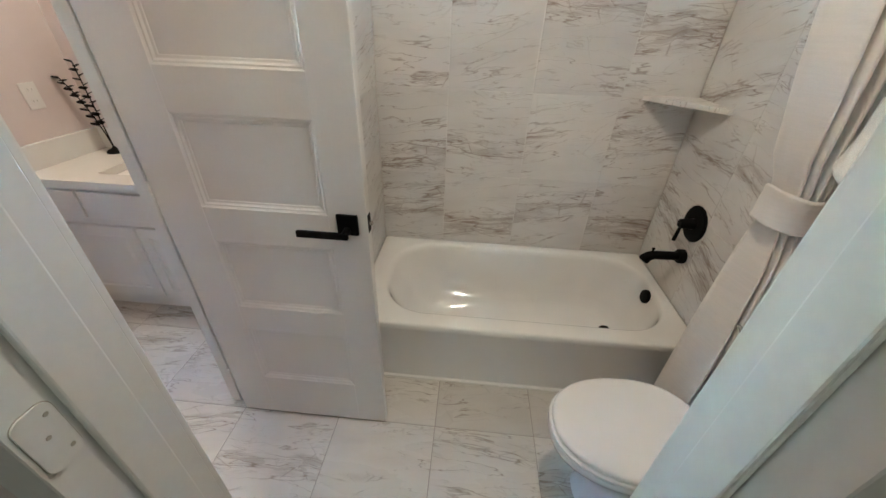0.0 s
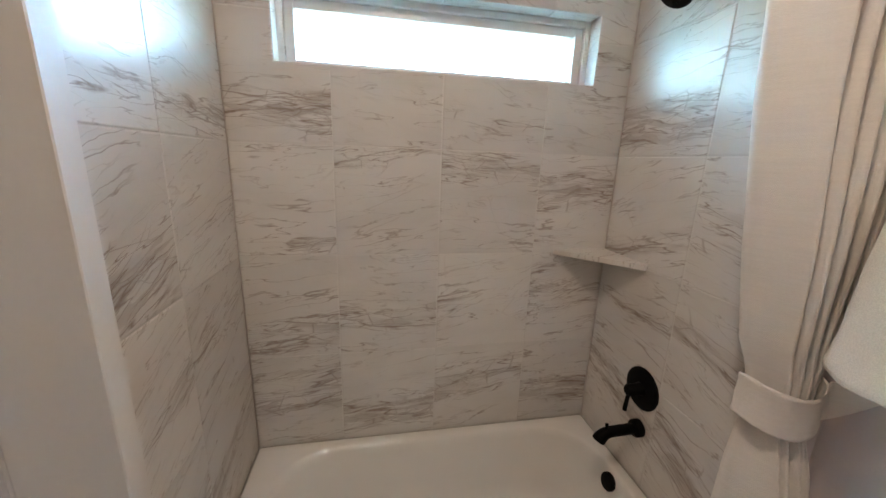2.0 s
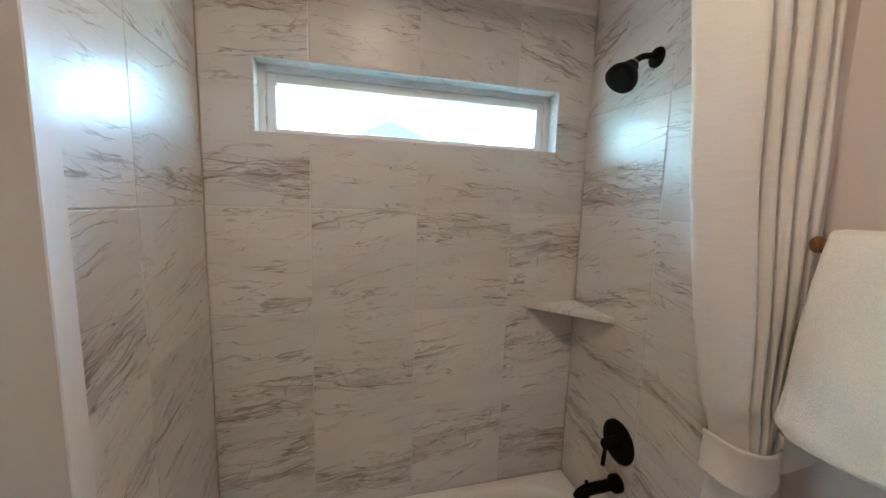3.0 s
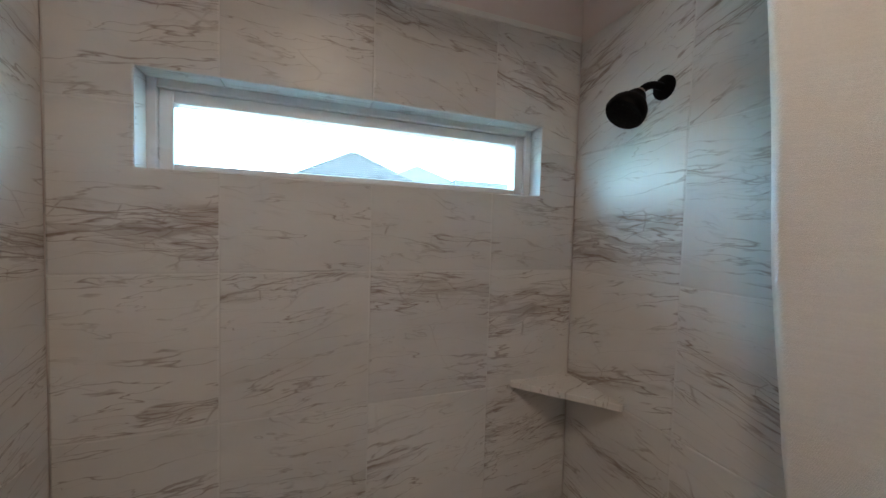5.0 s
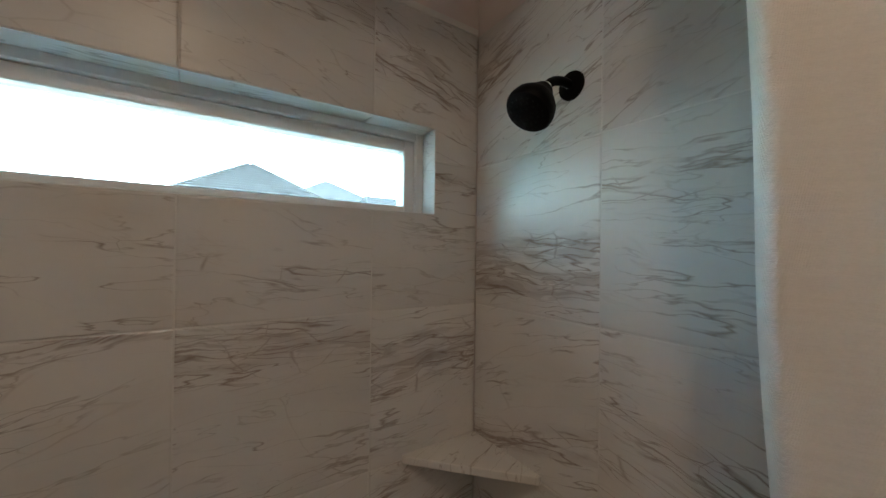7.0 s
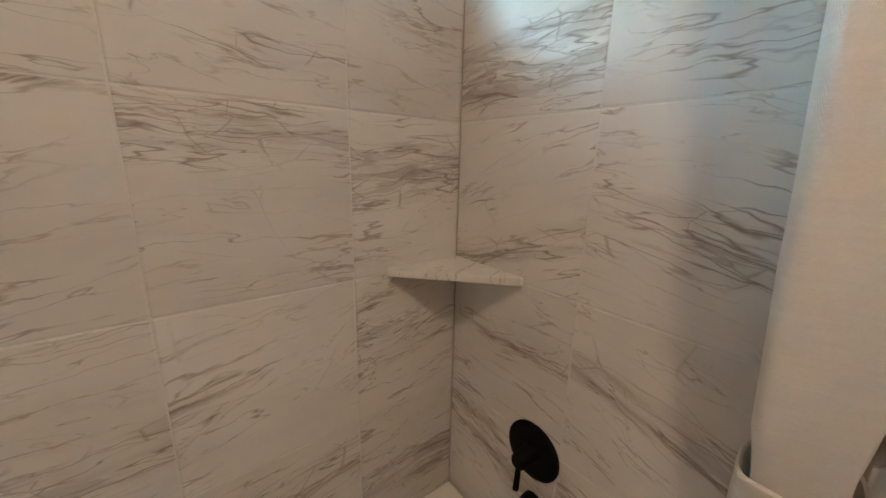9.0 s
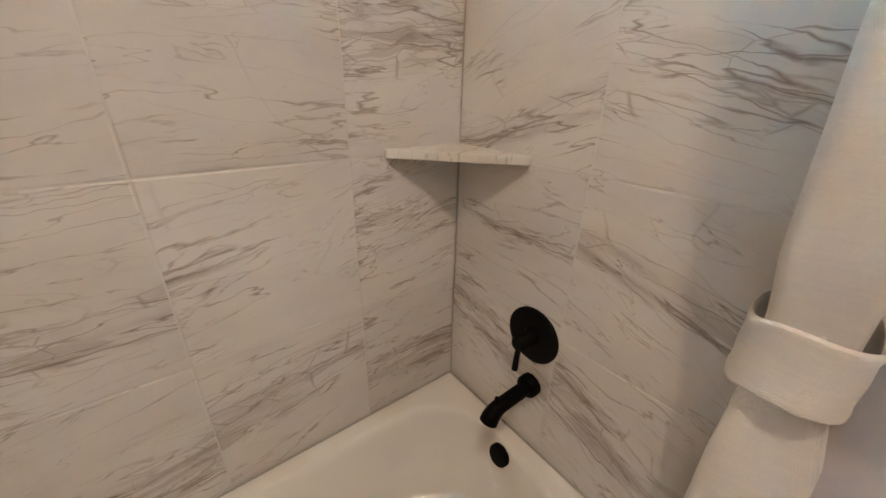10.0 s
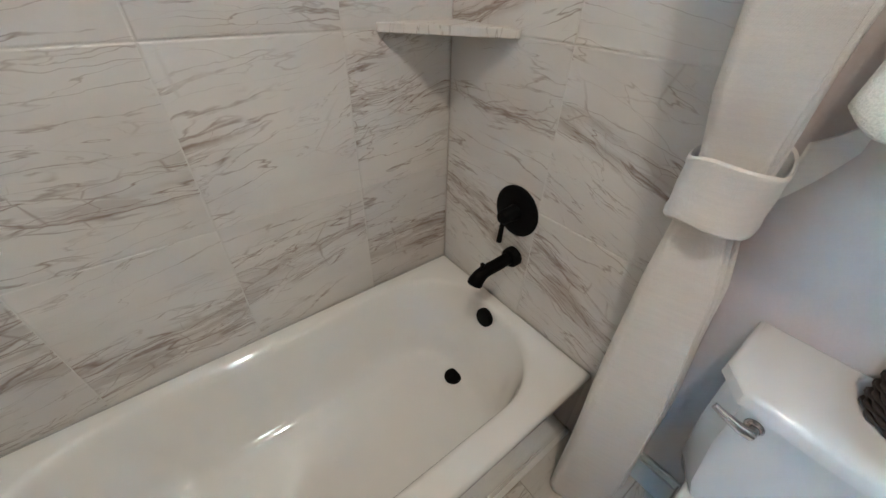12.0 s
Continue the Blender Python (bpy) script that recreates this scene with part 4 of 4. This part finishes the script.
# ---------------------------------------------------------------- outside
eave = solid("eave", boxed(-2.0, 4.0, 0.172, 0.92, 2.36, 2.46, bevel=0.004), SIDING, "grey soffit of the roof overhang outside the window", "eave")
ground = solid("ground", boxed(-400, 400, 1.0, 800, -3.6, -3.2), GROUND, "dull grass ground beyond the window", "ground")


def hip_roof_house(cx, cy, apex, half_x, half_y, eave, ridge, label, course=0.11):
    """A far house: walls and a hip roof laid with rows of shingles."""
    t = thing("house", cx, cy, -3.2, label, "house")
    part("wall", boxed(cx - half_x + 0.4, cx + half_x - 0.4, cy - half_y + 0.4, cy + half_y - 0.4, -3.2, eave), SIDING, t)
    bm = bmesh.new()
    def ring(z):
        f = (apex - z) / (apex - eave)
        hx, hy = ridge + (half_x - ridge) * f, half_y * f
        return [(cx - hx, cy - hy, z), (cx + hx, cy - hy, z), (cx + hx, cy + hy, z), (cx - hx, cy + hy, z)]
    rows = max(10, int((apex - eave) / course))
    for k in range(rows):
        z0, z1 = eave + (apex - eave) * k / rows, eave + (apex - eave) * (k + 1) / rows
        a, b = ring(z0), ring(z1 - 0.001)
        for i in range(4):
            p, q, r, s = Vector(a[i]), Vector(a[(i + 1) % 4]), Vector(b[(i + 1) % 4]), Vector(b[i])
            nrm = (q - p).cross(s - p)
            if nrm.length < 1e-9:
                continue
            nrm.normalize()
            if nrm.z < 0:
                nrm.negate()
            run = (q - p).length
            count = max(1, int(run / 0.33)) if i == 0 else 1
            off = (0.5 if k % 2 else 0.0) / count if count > 1 else 0.0
            cuts = sorted({0.0, 1.0, *(min(1.0, max(0.0, j / count + off)) for j in range(count + 1))})
            for u, v in zip(cuts, cuts[1:]):
                lift = 0.050 + 0.022 * ((k * 7 + int(u * 1000)) % 5) / 5
                vs = [bm.verts.new(w) for w in (p.lerp(q, u) + nrm * lift, p.lerp(q, v) + nrm * lift, s.lerp(r, v) + nrm * 0.004, s.lerp(r, u) + nrm * 0.004)]
                bm.faces.new(vs)
    roof = part("roof", bm, SHINGLE, t, "grey shingled hip roof")
    low, high = ring(eave), ring(apex)
    for i in range(4):
        part("hip_cap", tube([Vector(low[i]) + Vector((0, 0, 0.03)), Vector(high[i]) + Vector((0, 0, 0.035))], 0.045, 6), SHINGLE, roof)
    core = bmesh.new()
    loft(core, [ring(eave), ring(apex - 0.002)])
    part("roof_core", core, SHINGLE, t)
    return t


hip_roof_house(2.3, 15.5, 5.19, 6.77, 6.0, 1.0, 0.05, "pale house with a grey shingled hip roof")
hip_roof_house(9.6, 31.0, 7.75, 9.0, 6.0, 3.2, 0.05, "farther house with a grey shingled roof", 0.2)
hip_roof_house(17.0, 20.0, 5.1, 9.2, 3.6, 3.0, 8.0, "low house with a long grey shingled ridge", 0.15)


def vent_pipe(x, y, z0, z1):
    t = thing("vent_pipe", x, y, z0, "thin grey roof vent pipe with a flashing", "vent pipe")
    part("flashing", lathe((x, y, z0), (0, 0, 1), [(0, 0.16), (0.04, 0.14), (0.10, 0.06), (0.14, 0.05)], 16), PIPE, t, "", 40)
    part("pipe", lathe((x, y, z0), (0, 0, 1), [(0, 0.04), (z1 - z0, 0.04), (z1 - z0, 0.03)], 14), PIPE, t, "", 40)


vent_pipe(-0.26, 12.27, 2.90, 3.62)
vent_pipe(9.1, 19.9, 5.0, 6.4)


# ---------------------------------------------------------------- marble pieces: walls and floor
TILE = 0.009
tile_meshes = {}
tile_rng = random.Random(11)


def inwards(outline, d):
    """The outline of a right-angled piece, drawn in by d on all sides."""
    pts = [Vector(p) for p in outline]
    if sum(a.x * b.y - b.x * a.y for a, b in zip(pts, pts[1:] + pts[:1])) < 0:
        pts.reverse()
    ring = []
    for i, p in enumerate(pts):
        a, b = (p - pts[i - 1]).normalized(), (pts[(i + 1) % len(pts)] - p).normalized()
        ring.append(p + d * (Vector((-a.y, a.x)) + Vector((-b.y, b.x))))
    return ring


def tile_mesh(outline, thick, material, gap=0.0016, edge=0.0034, drop=0.0012):
    """A piece with its face towards +z of its own axes and pillowed edges; alike pieces share it."""
    key = (tuple(outline), thick, material.name)
    if key not in tile_meshes:
        bm = bmesh.new()
        steps = ((gap, 0.0), (gap, thick - drop), (gap + edge * 0.4, thick - drop * 0.35), (gap + edge, thick))
        loft(bm, [[(p.x, p.y, z) for p in inwards(outline, d)] for d, z in steps], False, True)
        bmesh.ops.recalc_face_normals(bm, faces=bm.faces)
        mesh = bpy.data.meshes.new("tile")
        bm.to_mesh(mesh)
        bm.free()
        mesh.materials.append(material)
        tile_meshes[key] = mesh
    return tile_meshes[key]


def lay(parent, m, outline, thick=TILE, material=None, cut=None):
    """One tile of that outline, in the plane of the pose m."""
    xs, ys = [p[0] for p in outline], [p[1] for p in outline]
    ox, oy = min(xs), min(ys)
    mesh = tile_mesh([(round(x - ox, 4), round(y - oy, 4)) for x, y in outline], thick, material or MARBLE)
    ob = new("tile", mesh)
    ob.parent = parent
    c, w, strong, k = cut or (tile_rng.uniform(0.15, 0.85), tile_rng.uniform(0.18, 0.36), tile_rng.uniform(0.6, 1.0), tile_rng.uniform(-0.1, 0.2))
    ob.color = (c, w, strong, k + 0.5)
    cx, cy = (max(xs) - ox) / 2, (max(ys) - oy) / 2
    tilt = pose(0, 0, 0, tile_rng.uniform(-0.13, 0.13), tile_rng.uniform(-0.13, 0.13), 0) if min(cx, cy) > 0.1 else Matrix.Identity(4)
    ob.matrix_basis = m @ Matrix.Translation((ox + cx, oy + cy, 0)) @ tilt @ Matrix.Translation((-cx, -cy, 0))
    return ob


def rect(x0, x1, y0, y1):
    return [(x0, y0), (x1, y0), (x1, y1), (x0, y1)]


COURSES = (0.340, 0.768, 1.195, 1.611, 2.034, TILE_TOP)
COLUMNS = (0.0, 0.355, 0.759, 1.174, 1.52)
# the vein band of each tile, course by course from the tub up: height, width, strength, slope
NORTH_CUTS = (
    ((0.70, 0.40, 1.0, 0.12), (0.30, 0.38, 1.0, 0.12), (0.66, 0.34, 1.0, 0.17), (0.42, 0.28, 0.9, 0.05)),
    ((0.25, 0.34, 1.0, 0.10), (0.36, 0.30, 1.0, -0.02), (0.60, 0.22, 0.65, 0.20), (0.50, 0.55, 0.65, 0.15)),
    ((0.06, 0.16, 0.8, 0.05), (0.94, 0.11, 0.9, 0.14), (0.84, 0.24, 0.9, 0.0), (0.66, 0.36, 1.0, 0.10)),
    ((0.24, 0.36, 1.0, 0.02), (0.35, 0.15, 0.6, -0.05), (0.25, 0.16, 0.6, -0.10), (0.90, 0.10, 0.8, -0.05)),
    ((0.70, 0.30, 0.9, 0.10), (0.60, 0.20, 0.6, -0.10), (0.62, 0.25, 0.9, -0.22), (0.50, 0.25, 0.8, -0.25)),
)
EAST_CUTS = (
    ((0.72, 0.30, 1.0, -0.20), (0.50, 0.40, 0.75, -0.25)),
    ((0.60, 0.22, 0.65, -0.05), (0.62, 0.34, 0.75, -0.30)),
    ((0.25, 0.30, 0.7, 0.28), (0.42, 0.36, 0.78, -0.18)),
    ((0.26, 0.36, 1.0, 0.06), (0.52, 0.55, 0.48, -0.08)),
    ((0.80, 0.25, 0.8, 0.33), (0.70, 0.25, 0.85, 0.28)),
)
WEST_CUTS = (
    ((0.50, 0.30, 0.8, 0.30), (0.45, 0.30, 0.8, 0.30)),
    ((0.60, 0.30, 0.7, 0.33), (0.40, 0.30, 0.7, 0.30)),
    ((0.35, 0.20, 0.8, 0.28), (0.18, 0.30, 0.95, 0.28)),
    ((0.16, 0.26, 1.0, -0.05), (0.22, 0.15, 0.7, -0.05)),
    ((0.40, 0.30, 0.6, -0.35), (0.50, 0.30, 0.6, -0.35)),
)
north = pose(0, 0.009, 0, 90, 0, 0)
for row, z0, z1 in zip(NORTH_CUTS, COURSES, COURSES[1:]):
    for cut, x0, x1 in zip(row, COLUMNS, COLUMNS[1:]):
        wx0, wx1, wz0, wz1 = WIN
        if z1 <= wz0 or z0 >= wz1:
            lay(wall_north, north, rect(x0, x1, z0, z1), cut=cut)
            continue
        a, b = max(x0, wx0), min(x1, wx1)
        below = z0 < wz0
        edge = wz0 if below else wz1
        if a <= x0 and b >= x1:
            lay(wall_north, north, rect(x0, x1, z0, edge) if below else rect(x0, x1, edge, z1), cut=cut)
        elif a > x0:
            if below:
                lay(wall_north, north, [(x0, z0), (x1, z0), (x1, edge), (a, edge), (a, z1), (x0, z1)], cut=cut)
            else:
                lay(wall_north, north, [(x0, z0), (a, z0), (a, edge), (x1, edge), (x1, z1), (x0, z1)], cut=cut)
        else:
            if below:
                lay(wall_north, north, [(x0, z0), (x1, z0), (x1, z1), (b, z1), (b, edge), (x0, edge)], cut=cut)
            else:
                lay(wall_north, north, [(x0, edge), (b, edge), (b, z0), (x1, z0), (x1, z1), (x0, z1)], cut=cut)
for west, east, z0, z1 in zip(WEST_CUTS, EAST_CUTS, COURSES, COURSES[1:]):
    for cut, y0, y1 in zip(west, (0.0, 0.408), (0.408, 0.822)):
        lay(wall_west, pose(-0.009, 0, 0, 90, 0, 90), rect(-y1, -y0, z0, z1), cut=cut)
    for cut, y0, y1 in zip(east, (0.0, 0.428), (0.428, 0.840)):
        lay(wall_east, pose(1.529, 0, 0, 90, 0, -90), rect(y0, y1, z0, z1), cut=cut)
# window reveal
cuts = (WIN[0], 0.355, 0.759, 1.174, WIN[1])
for x0, x1 in zip(cuts, cuts[1:]):
    lay(wall_north, pose(0, 0, WIN[2] - 0.009, 0, 0, 0), rect(x0, x1, 0.002, 0.076))
    lay(wall_north, pose(0, 0, WIN[3] + 0.009, 180, 0, 0), rect(x0, x1, -0.076, -0.002))
lay(wall_north, pose(WIN[0] - 0.009, 0, 0, 90, 0, 90), rect(0.002, 0.076, WIN[2], WIN[3]))
lay(wall_north, pose(WIN[1] + 0.009, 0, 0, 90, 0, -90), rect(-0.076, -0.002, WIN[2], WIN[3]))
# white edge strip over the tiles of the window wall
part("edge_strip", boxed(0.0, 1.52, -0.002, 0.0098, TILE_TOP, TILE_TOP + 0.022, bevel=0.002), TRIM, wall_north, "white edge strip above the tiles")

# floor, stacked squares
FX = [0.838 + 0.4215 * k for k in range(-6, 3)]
FY = [-0.988 + 0.4215 * k for k in range(-2, 3)]
for x0, x1 in zip(FX, FX[1:]):
    for y0, y1 in zip(FY, FY[1:]):
        a, b, c, d = max(x0, -1.745), min(x1, 1.58), max(y0, -1.695), min(y1, 0.0)
        if b - a < 0.02 or d - c < 0.02:
            continue
        if d > -0.74 and a > -0.05:
            d = -0.738 if c < -0.738 else None
        if d is None:
            continue
        lay(floor, pose(0, 0, -0.009, 0, 0, 0), rect(a, b, c, d), material=FLOOR_MARBLE)
